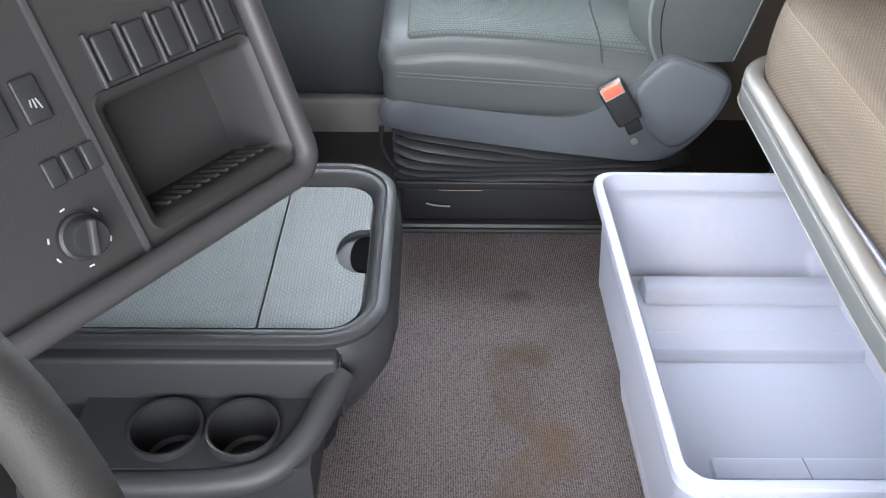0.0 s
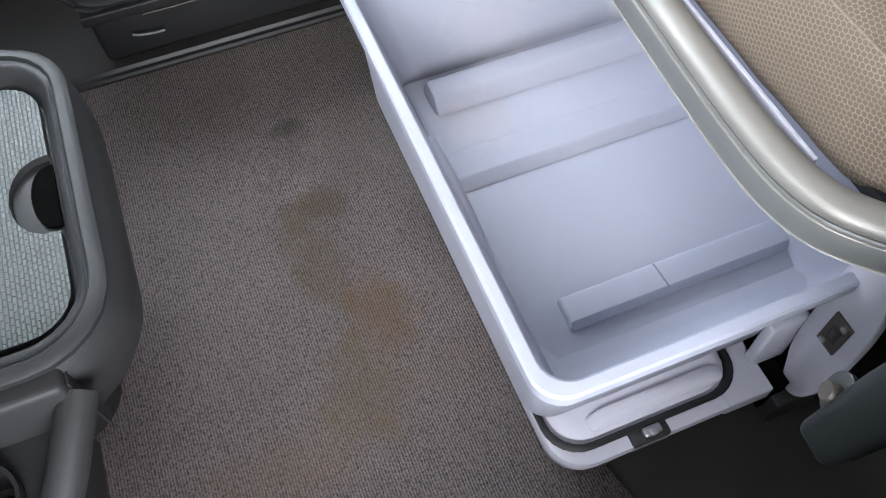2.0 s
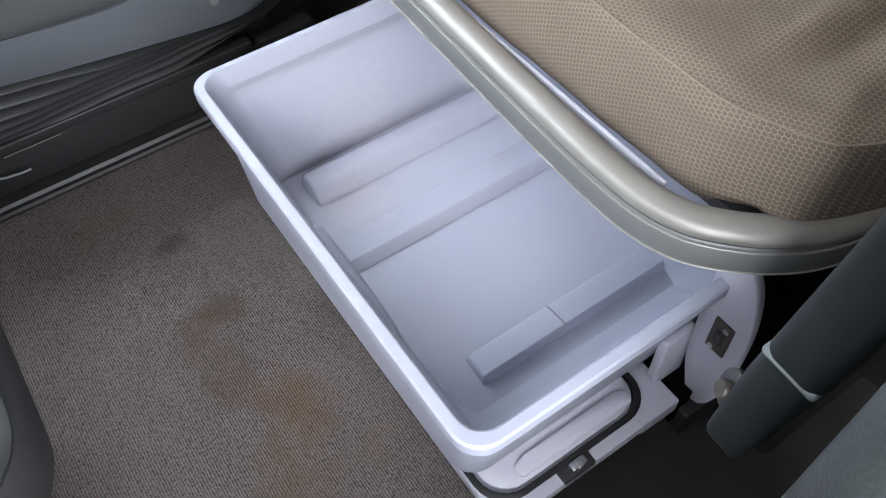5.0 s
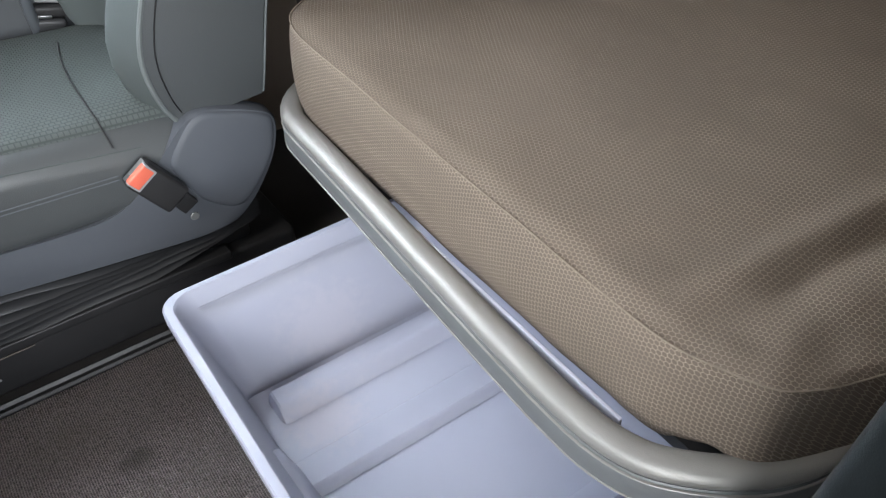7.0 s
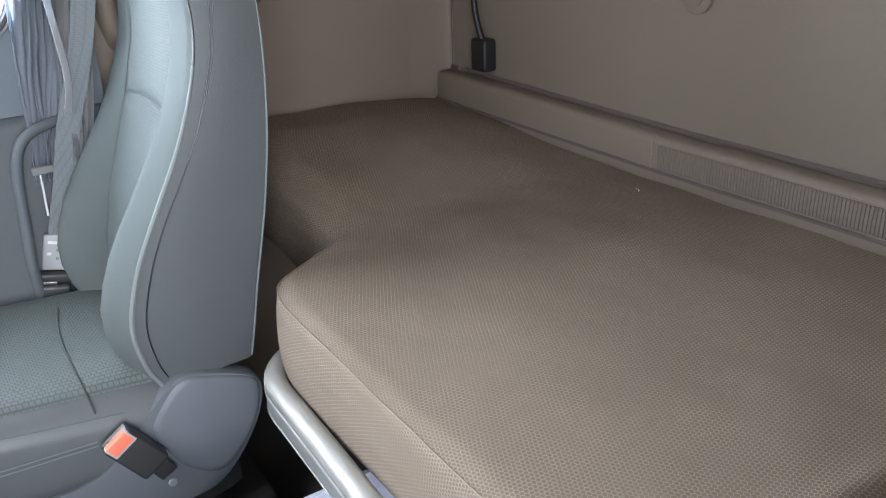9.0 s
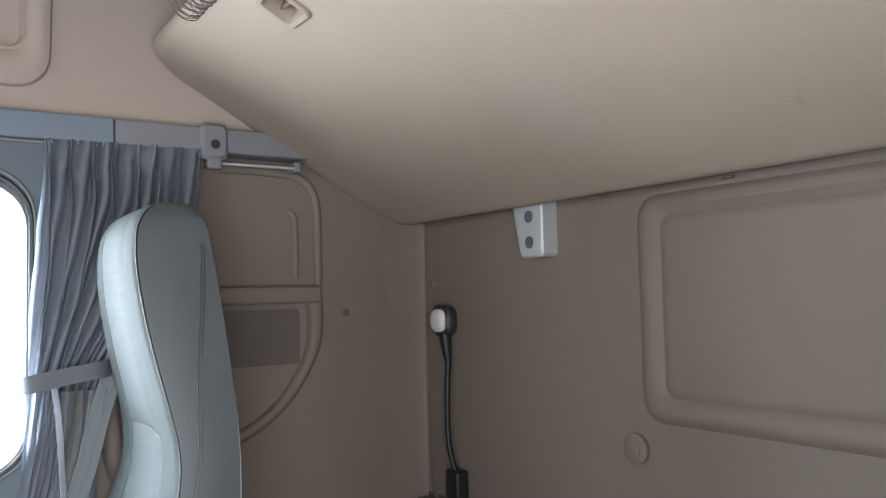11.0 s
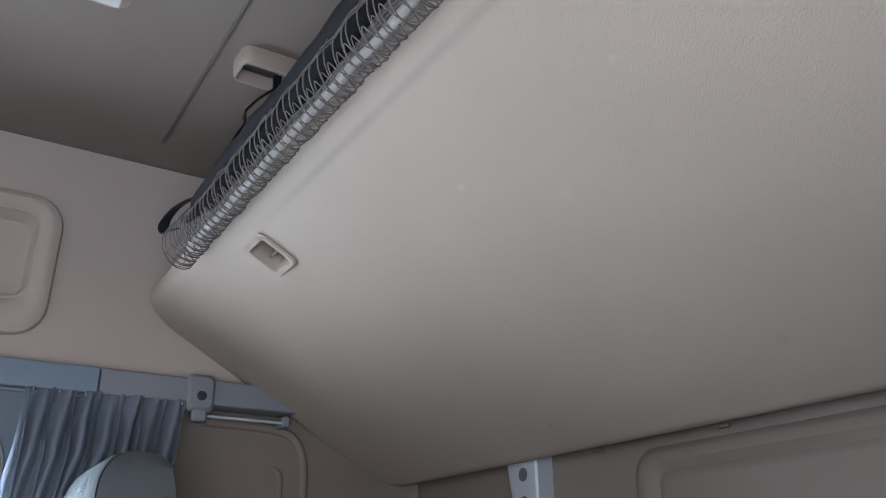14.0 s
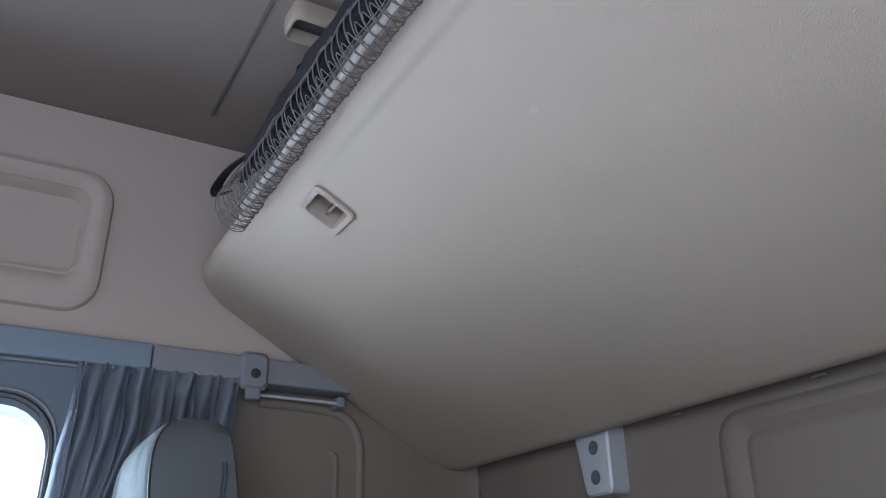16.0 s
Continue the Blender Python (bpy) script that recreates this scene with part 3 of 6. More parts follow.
structure("dashboard_shelf", rounded((XF, YD, 0.60), (-0.84, YP - 0.1, 0.93), 0.06, (1, 2, 1)), M_DASH, "dark dashboard shelf under the windscreen", "dashboard")

# ---------------------------------------------------------------- lower bunk
bunk = thing("lower_bunk", (0.6, 0.4, 0.0), "lower bunk with a silver aluminium front rail", "bunk")


def rail_path():
    pts = [(0.95, 0.905), (0.55, 0.905), (0.43, 0.897)]
    pts += [(0.262 + 0.14 - 0.14 * math.sin(a), 0.755 + 0.13 * math.cos(a)) for a in np.linspace(0.25, math.pi / 2, 9)]
    pts += [(0.256, 0.6), (0.246, 0.40), (0.239, 0.25)]
    near = smooth_path([(0.236, 0.16, 0), (0.238, 0.085, 0), (0.252, 0.030, 0), (0.280, -0.010, 0), (0.318, -0.044, 0), (0.362, -0.068, 0), (0.42, -0.081, 0), (0.52, -0.086, 0), (0.95, -0.088, 0)], 4)
    pts += [(p.x, p.y) for p in near]
    return pts


def sweep_flat(path, prof, bm=None):
    """Carries a profile (out, up) along a level path; out points to the path's left."""
    secs = []
    for i, p in enumerate(path):
        a, b = path[max(i - 1, 0)], path[min(i + 1, len(path) - 1)]
        t = Vector((b[0] - a[0], b[1] - a[1], 0)).normalized()
        o = Vector((t.y, -t.x, 0))
        secs.append([Vector((p[0], p[1], 0)) + o * q[0] + Vector((0, 0, q[1])) for q in prof])
    return rings(secs, bm)


rp = rail_path()
RZ = 0.425
round_prof = [(-0.016 + 0.018 * math.cos(a), RZ + 0.0465 + 0.0135 * math.sin(a)) for a in np.linspace(-1.0, math.pi, 14)] + [(-0.033, RZ + 0.036), (-0.010, RZ + 0.0345)]
part("top_rail", sweep_flat(rp, round_prof), M_ALU, bunk, "rounded satin aluminium bunk rail")
skirt_prof = [(0.0, RZ - 0.001), (0.001, RZ + 0.002), (0.001, RZ + 0.031), (-0.002, RZ + 0.036), (-0.03, RZ + 0.036), (-0.03, RZ - 0.001)]
part("skirt", sweep_flat(rp, skirt_prof), M_SKIRT, bunk, "smooth dark grey aluminium skirt of the rail")
for z in (RZ - 0.001, RZ + 0.0315):
    part("skirt_edge", sweep_flat(rp, [(0.0, z), (0.0020, z + 0.0004), (0.0026, z + 0.0013), (0.0020, z + 0.0022), (0.0, z + 0.0026)]), M_ALU, bunk, "bright drawn edge of the skirt")
part("base_board", box(0.312, 0.52, -0.03, 0.82, 0.452, 0.468), M_BLACK, bunk)
part("base_board", box(0.522, XR, YD + 0.02, YP - 0.02, 0.452, 0.468), M_BLACK, bunk)
part("back_panel", box(0.62, 0.64, YD + 0.02, YP - 0.02, 0.0, 0.452), M_BLACK, bunk)
part("end_support", box(0.46, 0.62, 0.95, 0.99, 0.0, 0.452, 0.01), M_BLACK, bunk)
part("near_support", box(0.40, 0.62, -0.12, -0.09, 0.0, 0.452, 0.01), M_BLACK, bunk)


# mattress: deep in the middle, narrower behind the seats
def mattress_mesh():
    bm = bmesh.new()
    def front(y):
        """The front edge: bulges out between the seats."""
        a = 1 / (1 + math.exp(-(y - 0.878) / 0.022))
        b = 1 / (1 + math.exp((y + 0.078) / 0.020))
        return 0.297 + a * 0.18 + b * 0.28 + 0.006 * math.exp(-((y - 0.82) / 0.05) ** 2) + 0.02 * math.exp(-((y + 0.01) / 0.05) ** 2)

    xb = XR - 0.017
    ys_m = sorted([*np.linspace(-0.74, -0.16, 16), *np.linspace(-0.15, 0.10, 56), *np.linspace(0.105, 0.78, 44), *np.linspace(0.79, 0.95, 30), *np.linspace(0.97, 1.468, 24)])
    nu = len(ys_m) - 1
    rows = []
    for i in range(nu + 1):
        y = ys_m[i]
        xf = front(y)
        row = []
        prof = []
        # underside front, bulging face, seam, top, back
        for t in np.linspace(0, 1, 12):
            prof.append((xf - 0.006 * (1 - t) - 0.003 * math.sin(t * math.pi) + 0.004 * t ** 8 + 0.014 * (1 - t) ** 6, 0.452 + 0.143 * t + 0.022 * (1 - t) ** 2 * math.exp(-((y - 0.0) / 0.035) ** 2)))
        for t in np.linspace(0.1, 1, 6):
            prof.append((xf + 0.004 + 0.031 * t, 0.595 + 0.008 * math.sin(t * math.pi / 2)))
        for t in np.linspace(0.01, 1, 48):
            prof.append((xf + 0.035 + (xb - xf - 0.035) * t, 0.603 + 0.006 * math.sin(t * math.pi) + 0.036 * t * t * (3 - 2 * t)))
        for x, z in prof:
            w = noise.noise(Vector((x * 7, y * 7, z * 5))) * 0.004 + noise.noise(Vector((x * 18 + y * 6, y * 14, 3.1))) * 0.0016
            wr = math.exp(-((y - 0.12) / 0.10) ** 2) * math.exp(-((x - 0.42) / 0.14) ** 2)
            w += wr * (0.004 * math.sin((x * 0.6 + y) * 46) + 0.003 * noise.noise(Vector((x * 12 + y * 30, y * 40 - x * 16, 1.7))))
            d_ = y - 0.058 + 0.18 * (x - 0.40)
            env = min(1.0, max(0.0, (x - 0.36) / 0.08)) * math.exp(-(max(0.0, x - 0.6) / 0.14) ** 2)
            w += env * (0.007 * math.exp(-((d_ - 0.022) / 0.018) ** 2) - 0.010 * math.exp(-((d_ + 0.016) / 0.018) ** 2) + 0.004 * math.exp(-((d_ + 0.06) / 0.02) ** 2))
            crush = math.exp(-((y + 0.02) / 0.06) ** 2) * math.exp(-((x - 0.36) / 0.06) ** 2)
            w += crush * 0.010 * noise.noise(Vector((x * 24, y * 20, z * 22)))
            lean = 0.035 * (min(0.8, max(-0.05, y)) - 0.42)
            w += lean * math.exp(-(max(0.0, x - xf) / 0.16) ** 2) * min(1.0, max(0.0, (z - 0.46) / 0.10))
            far = min(1.0, max(0.0, (y - 0.85) / 0.55))
            w += far * far * (3 - 2 * far) * np.interp(x, [0.42, 0.54, 0.80, 0.95, 1.05, 1.12], [0.0, 0.090, 0.072, 0.048, 0.030, 0.020])
            row.append(bm.verts.new((x, y, z + w)))
        rows.append(row)
    for a, b in zip(rows, rows[1:]):
        for j in range(len(a) - 1):
            bm.faces.new((a[j], a[j + 1], b[j + 1], b[j]))
    for row in (rows[0], rows[-1]):
        bm.faces.new(row)
    bm.faces.new([r[0] for r in rows] + [r[-1] for r in reversed(rows)])
    return bm, front


bm, mat_front = mattress_mesh()
mattress = tagged(part("mattress", bm, M_MATTRESS, angle=70), "brown honeycomb-weave mattress on the lower bunk", "mattress")
seam = [Vector((mat_front(y) + 0.0032, y, 0.5962 + 0.035 * (min(0.8, max(-0.05, y)) - 0.42) + noise.noise(Vector((mat_front(y) * 7, y * 7, 3.0))) * 0.004)) for y in np.linspace(-0.13, 0.90, 150)]
part("piping", tube(seam, 0.0011, 6), M_PIPING, mattress, "fine pale stitched seam along the front edge")

lint = thing("lint", (0.993, 0.716, 0.636), "tiny white thread of lint on the mattress", "lint")
part("thread", tube(smooth_path([(0.988, 0.711, 0.6385), (0.993, 0.714, 0.641), (0.996, 0.720, 0.6385), (0.998, 0.725, 0.640)], 4), 0.0011, 5), M_MARK, lint)
BXW = XR - 0.012
rise = lambda y: 0.016 * max(0.0, y - 0.7) / 0.75
bm = rounded((BXW - 0.055, -0.74, 0.630), (BXW, 1.468, 0.726), 0.016, (1, 30, 2), lambda p: p + Vector((0, 0, noise.noise(p * 9) * 0.002 + rise(p.y))))
bolster = tagged(part("back_bolster", bm, M_WALL), "brown-beige padded bolster along the rear wall", "bolster")
bm = rounded((BXW - 0.0575, -0.70, 0.660), (BXW - 0.03, 0.735, 0.719), 0.014, (1, 20, 2))
part("fabric_band", bm, M_ROLLNET, bolster, "ribbed beige fabric band on the bolster")
bm = bmesh.new()
for y in np.arange(-0.15, 0.730, 0.0062):
    rings([[(BXW - 0.056, y - 0.0022, z), (BXW - 0.0592, y - 0.001, z), (BXW - 0.0592, y + 0.001, z), (BXW - 0.056, y + 0.0022, z)] for z in (0.668, 0.69, 0.712)], bm)
part("band_rib", bm, M_ROLLNET, bolster, "fine upright ribs of the band")
part("band_stitching", tube([(BXW - 0.057, 0.742, z) for z in np.linspace(0.664, 0.716, 8)], 0.0014, 6), M_PIPING, bolster, "pale stitched end of the band")
part("top_joint", tube([(BXW - 0.003, y, 0.729 + rise(y)) for y in np.linspace(-0.72, 1.465, 24)], 0.0055, 6), M_WALL_DARK, bolster, "dark joint along the bolster's top")
# dark bead drawn for the shadow under the bolster's lower edge
part("bottom_shade", tube([(BXW - 0.0555, y, 0.660 + rise(y) * 0.7) for y in np.linspace(-0.72, 1.465, 24)], 0.004, 6), M_WALL_DARK, bolster, "dark bead for the shadow line along the mattress")

# ---------------------------------------------------------------- drawer, pulled out
drawer = thing("storage_drawer", (0.18, 0.35, 0.13), "white plastic storage drawer pulled out from under the bunk", "drawer")
DX1, DNEAR, DL, RIMZ = 0.435, -0.003, 0.664, 0.345


def up(u, v, d):
    return Vector((u, v, d))


bm = rr_stack([
    (0.016, DX1 - 0.01, 0.046, 0.600, 0.03, 0.146), (0.010, DX1 - 0.01, 0.040, 0.612, 0.035, 0.152), (0.001, DX1, 0.008, 0.634, 0.035, 0.300), (-0.002, DX1, 0.006, 0.640, 0.035, 0.320),
    (-0.006, DX1 + 0.002, 0.001, DL - 0.010, 0.034, 0.3235), (-0.0135, DX1 + 0.004, DNEAR - 0.0015, DL - 0.002, 0.034, 0.3245), (-0.015, DX1 + 0.005, DNEAR - 0.003, DL, 0.035, 0.3265), (-0.015, DX1 + 0.005, DNEAR - 0.003, DL, 0.035, 0.3415),
    (-0.0125, DX1 + 0.004, DNEAR - 0.0005, DL - 0.0025, 0.034, RIMZ - 0.0004), (-0.0020, DX1 - 0.005, DNEAR + 0.0100, DL - 0.0110, 0.032, RIMZ),
    (0.0005, DX1 - 0.008, DNEAR + 0.0125, DL - 0.0135, 0.031, RIMZ - 0.0025), (0.0010, DX1 - 0.0083, DNEAR + 0.0130, DL - 0.0141, 0.031, RIMZ - 0.0042), (0.0030, DX1 - 0.010, DNEAR + 0.015, DL - 0.017, 0.031, RIMZ - 0.010), (0.0050, DX1 - 0.012, DNEAR + 0.017, DL - 0.020, 0.031, RIMZ - 0.017),
    (0.024, DX1 - 0.024, 0.032, DL - 0.048, 0.030, 0.262), (0.040, DX1 - 0.026, 0.044, DL - 0.070, 0.028, 0.205), (0.047, DX1 - 0.027, 0.052, DL - 0.082, 0.026, 0.182), (0.056, DX1 - 0.029, 0.064, DL - 0.094, 0.025, 0.168), (0.072, DX1 - 0.032, 0.082, DL - 0.108, 0.022, 0.163)],
    up, cap=True, cap_last=True)
part("tub", bm, M_DRAWER, drawer, angle=33)


def cross_bar(prof, x0, x1, end):
    """A moulded bar across the drawer's floor: prof of (y, z) from near to far; its free end slopes by end."""
    secs = []
    zb = min(z for _, z in prof)
    zt = max(z for _, z in prof)
    ym = sum(y for y, _ in prof) / len(prof)
    for k, sink in ((0.0, 1.0), (0.25, 0.35), (0.6, 0.08), (1.0, 0.0)):
        secs.append([Vector((x0 + end * k, ym + (y - ym) * (1 - 0.10 * sink), z - (z - zb) * sink * 0.55)) for y, z in prof])
    secs += [[Vector((x, y, z)) for y, z in prof] for x in np.linspace(x0 + end * 1.2, x1, 6)]
    return rings(secs)


def eased(y0, y1, z0, z1, n=6):
    """An S-shaped rise from (y0, z0) to (y1, z1)."""
    return [(y0 + (y1 - y0) * t, z0 + (z1 - z0) * t * t * (3 - 2 * t)) for t in np.linspace(0, 1, n)]


part("floor_panel", cross_bar([(0.070, 0.150), *eased(0.074, 0.168, 0.1600, 0.1750), (0.30, 0.1755), (0.355, 0.1755), (0.362, 0.172), (0.368, 0.150)], 0.040, 0.410, 0.020), M_DRAWER, drawer, "broad raised panel of the drawer's floor", angle=30)
part("cross_rib", cross_bar([(0.112, 0.150), (0.120, 0.158), (0.1265, 0.178), (0.130, 0.1815), (0.160, 0.1830), (0.1645, 0.1815), (0.1665, 0.150)], 0.098, 0.410, 0.006), M_DRAWER, drawer, "moulded rib near the drawer's end", angle=30)
part("rib_joint", rings([[(0.2335, 0.1285, 0.1822), (0.2350, 0.1285, 0.1822), (0.2350, 0.1285, 0.17), (0.2335, 0.1285, 0.17)], [(0.2305, 0.163, 0.1837), (0.2320, 0.163, 0.1837), (0.2320, 0.163, 0.17), (0.2305, 0.163, 0.17)]]), M_GREYTRIM, drawer, "thin scratch across the rib")
part("floor_step", cross_bar([(0.352, 0.150), (0.3595, 0.172), *eased(0.361, 0.374, 0.173, 0.1885), (0.414, 0.1895), (0.4175, 0.188), (0.419, 0.150)], 0.038, 0.410, 0.012), M_DRAWER, drawer, "low raised step in the drawer's floor", angle=30)
part("far_floor", cross_bar([(0.412, 0.150), (0.416, 0.1865), (0.52, 0.187), (0.560, 0.188), (0.565, 0.150)], 0.036, 0.410, 0.020), M_DRAWER, drawer, "far strip of the drawer's floor", angle=30)
part("far_ridge", cross_bar([(0.478, 0.150), *eased(0.480, 0.507, 0.1855, 0.211, 8), (0.528, 0.2125), (0.533, 0.2105), (0.5365, 0.204), (0.538, 0.150)], 0.068, 0.410, 0.008), M_DRAWER, drawer, "rounded ridge at the drawer's far end", angle=30)
# pad on the drawer's side, its top edge falling towards the near end
secs = []
for y, zt, th in ((0.412, 0.235, 0.0), (0.409, 0.252, 0.006), (0.402, 0.262, 0.009), (0.39, 0.266, 0.010), (0.36, 0.258, 0.010), (0.31, 0.234, 0.009), (0.26, 0.206, 0.006), (0.225, 0.190, 0.0)):
    wall_x = lambda z: np.interp(z, [0.16, 0.182, 0.205, 0.262, 0.334], [0.060, 0.047, 0.040, 0.024, 0.005])
    secs.append([Vector((wall_x(zt) - 0.004, y, zt)), Vector((wall_x(zt) + th * 0.6, y, zt - 0.001)), Vector((wall_x(zt - 0.006) + th, y, zt - 0.006)), Vector((wall_x(0.178) + th, y, 0.175)), Vector((wall_x(0.17) - 0.006, y, 0.168))])
part("side_pad", rings(secs), M_DRAWER, drawer, "moulded pad on the drawer's side wall", angle=40)

# cool-box tray beneath, with its black seal
tray = thing("cooler_tray", (0.17, 0.33, 0.0), "white cooler body under the drawer with a black rubber seal", "cooler")
bm = rr_stack([(0.05, 0.272, 0.02, 0.40, 0.03, 0.014), (0.028, 0.282, -0.012, 0.425, 0.045, 0.075), (0.019, 0.286, -0.024, 0.428, 0.045, 0.130), (0.021, 0.285, -0.022, 0.426, 0.045, 0.137), (0.06, 0.27, 0.02, 0.41, 0.03, 0.139)], up)
part("body", bm, M_WHITE, tray)
part("end_tab", rounded((0.240, -0.0225, 0.110), (0.303, 0.05, 0.1385), 0.003), M_WHITE, tray, "square white end of the cooler's flange")
bm = rr_stack([(0.022, 0.272, -0.006, 0.420, 0.045, 0.136), (0.020, 0.274, -0.008, 0.422, 0.045, 0.143), (0.023, 0.271, -0.005, 0.42, 0.045, 0.146), (0.028, 0.266, 0.000, 0.415, 0.04, 0.146), (0.030, 0.264, 0.002, 0.413, 0.04, 0.138)], up, cap=False, cap_last=False)
part("seal", bm, M_GASKET, tray, "black rubber seal bead")
bm = rr_stack([(0.033, 0.260, 0.005, 0.41, 0.04, 0.134), (0.032, 0.261, 0.004, 0.41, 0.04, 0.146), (0.037, 0.256, 0.012, 0.405, 0.04, 0.152), (0.046, 0.25, 0.022, 0.40, 0.035, 0.154)], up)
part("lid", bm, M_WHITE, tray, "white moulded lid inside the seal")
bm = rr_stack([(0.072, 0.246, 0.010, 0.026, 0.006, 0.140), (0.070, 0.248, 0.008, 0.028, 0.007, 0.154), (0.082, 0.236, 0.013, 0.028, 0.006, 0.160)], up)
part("finger_grip", bm, M_WHITE, tray, "long moulded grip on the lid's edge")
part("catch_well", rounded((0.112, -0.0235, 0.118), (0.162, -0.004, 0.1405), 0.003), M_BLACK, tray)
part("catch", rounded((0.127, -0.0205, 0.130), (0.151, -0.008, 0.149), 0.003), M_METAL, tray, "small steel catch")
part("catch_hook", rounded((0.134, -0.0225, 0.140), (0.144, -0.012, 0.153), 0.002), M_METAL, tray, "bent steel hook of the catch")

tray.location.z = -0.006

# white end panel of the drawer's housing with a latch plate
housing = thing("drawer_housing", (0.35, 0.3, 0.0), "white end panel of the drawer's housing with a steel latch plate", "panel")
edge = smooth_path([(0, 0.014, 0.394), (0, -0.010, 0.392), (0, -0.030, 0.378), (0, -0.043, 0.348), (0, -0.052, 0.30), (0, -0.0545, 0.24), (0, -0.0535, 0.175), (0, -0.045, 0.128), (0, -0.034, 0.104), (0, -0.022, 0.096), (0, -0.011, 0.101), (0, 0.002, 0.135), (0, 0.014, 0.20)], 5, True)
mid = Vector((0, -0.018, 0.25))
secs = []
for k, d in ((0.96, 0.013), (1.0, 0.010), (1.0, 0.005), (0.985, 0.0015), (0.94, 0.0)):
    secs.append([Vector((0.333 + d, mid.y + (p.y - mid.y) * k, mid.z + (p.z - mid.z) * (1 - (1 - k) * 0.3))) for p in edge])
part("end_panel", rings(secs), M_WHITE, housing, angle=50)
part("side_scoop", rounded((0.292, 0.0145, 0.120), (0.345, 0.030, 0.225), 0.005, (2, 2, 3)), M_WHITE, housing, "white inner side of the housing", angle=60)
# solid dark block in place of the shaded gap
part("panel_gap", box(0.3045, 0.3320, -0.020, 0.03, 0.06, 0.118), M_VOID, housing)
part("top_flange", box(0.2790, 0.2835, 0.075, 0.628, 0.430, 0.474, 0.0015), M_WHITE, housing, "white back panel edge behind the rail")
bm = rounded((0.3295, -0.0345, 0.229), (0.3340, -0.0075, 0.287), 0.0012)
plate = part("latch_plate", bm, M_PLATE, housing, "dark steel latch plate")
part("latch_slot", rounded((0.3285, -0.0275, 0.246), (0.3305, -0.0145, 0.271), 0.0008), M_BLACK, plate)
part("latch_tongue", rounded((0.3275, -0.0245, 0.251), (0.3298, -0.0175, 0.266), 0.0008), M_PLATE, plate)
for y, z in ((-0.0155, 0.2365), (-0.0265, 0.2795)):
    part("screw", disc((0.3295, y, z), (-1, 0, 0), 0.0042, 0.0022, 12), M_METAL, plate)
part("under_bracket", rounded((0.315, -0.036, 0.03), (0.385, 0.005, 0.090), 0.004), M_BLACK, housing, "black plastic bracket under the panel")

# ---------------------------------------------------------------- passenger seat


def passenger_seat():
    s = thing("passenger_seat", (0.0, 1.18, 0.0), "slate-grey passenger seat with cloth centre and vinyl sides", "seat")
    y0, y1 = 0.945, 1.415
    # plinth and slide rails
    part("plinth", rounded((-0.36, 0.965, 0.0), (0.34, 1.40, 0.10), 0.012), M_BLACK, s)
    part("slide_rail", rounded((-0.37, 0.952, 0.098), (0.20, 0.985, 0.118), 0.004), M_BLACK, s)
    part("rail_edge", tube([(-0.272, 0.949, 0.0985), (-0.22, 0.9485, 0.0985), (-0.173, 0.949, 0.0985)], 0.0016, 8), M_PLATE, s, "worn bright edge of the slide rail")
    part("lever", tube([(-0.300, 0.950, 0.062), (-0.288, 0.948, 0.059), (-0.262, 0.947, 0.056), (-0.245, 0.947, 0.056)], 0.0022, 8), M_ALUGREY, s, "thin steel adjusting lever")
    part("front_strap", tube([(-0.395, 0.952, 0.26), (-0.40, 0.95, 0.22), (-0.385, 0.95, 0.18), (-0.365, 0.952, 0.15)], 0.006, 8), M_BLACK, s)
    # bellows: soft pleats that fan out towards the front
    def bell(u, q):
        """Height of fold q (0 top to 5 bottom) at u."""
        top = np.interp(u, [-0.385, -0.2, 0.05, 0.28], [0.262, 0.228, 0.194, 0.192])
        sp = 0.005 + 0.0165 * min(1.0, max(0.0, (0.24 - u) / 0.55))
        return top - sp * q - 0.006 * math.sin(u * 9 + q) * min(1.0, q) * (u < 0.2)

    part("suspension_core", rounded((-0.33, y0 + 0.05, 0.098), (0.26, y1 - 0.05, 0.24), 0.01), M_BLACK, s)
    for k in range(7):
        bm = bmesh.new()
        rows = []
        for t, o in ((0, 0.012), (0.25, 0.004), (0.5, 0.0), (0.62, 0.003), (1.0, 0.014)):
            loop = []
            for side_, ys_ in ((-1, np.linspace(0, 1, 24)), (1, np.linspace(1, 0, 24))):
                for w in ys_:
                    u = -0.375 + o + (0.655 - 2 * o) * w
                    end = min(1.0, 14 * min(w, 1 - w) + 0.15) ** 0.5
                    yy = (y0 + y1) / 2 + side_ * ((y1 - y0) / 2 - 0.012 - o - 0.006 * noise.noise(Vector((u * 9, k, side_)))) * (0.86 + 0.14 * end)
                    loop.append(Vector((u, yy, bell(u, k + t))))
            rows.append(loop)
        part("bellows_pleat", rings(rows, bm), M_BELLOWS, s, angle=60)
    # side shell
    sh = [(-0.385, 0.262), (-0.385, 0.325), (-0.30, 0.318), (-0.05, 0.292), (0.04, 0.30), (0.10, 0.345), (0.175, 0.418), (0.215, 0.427), (0.29, 0.402), (0.336, 0.366), (0.318, 0.288), (0.255, 0.205), (0.19, 0.180), (0.05, 0.192), (-0.2, 0.226)]
    pts = smooth_path([(x, 0, z) for x, z in sh], 4, True)

    def shell(y, k):
        cx, cz = sum(p.x for p in pts) / len(pts), sum(p.z for p in pts) / len(pts)
        return [Vector((cx + (p.x - cx) * k, y, cz + (p.z - cz) * k)) for p in pts]

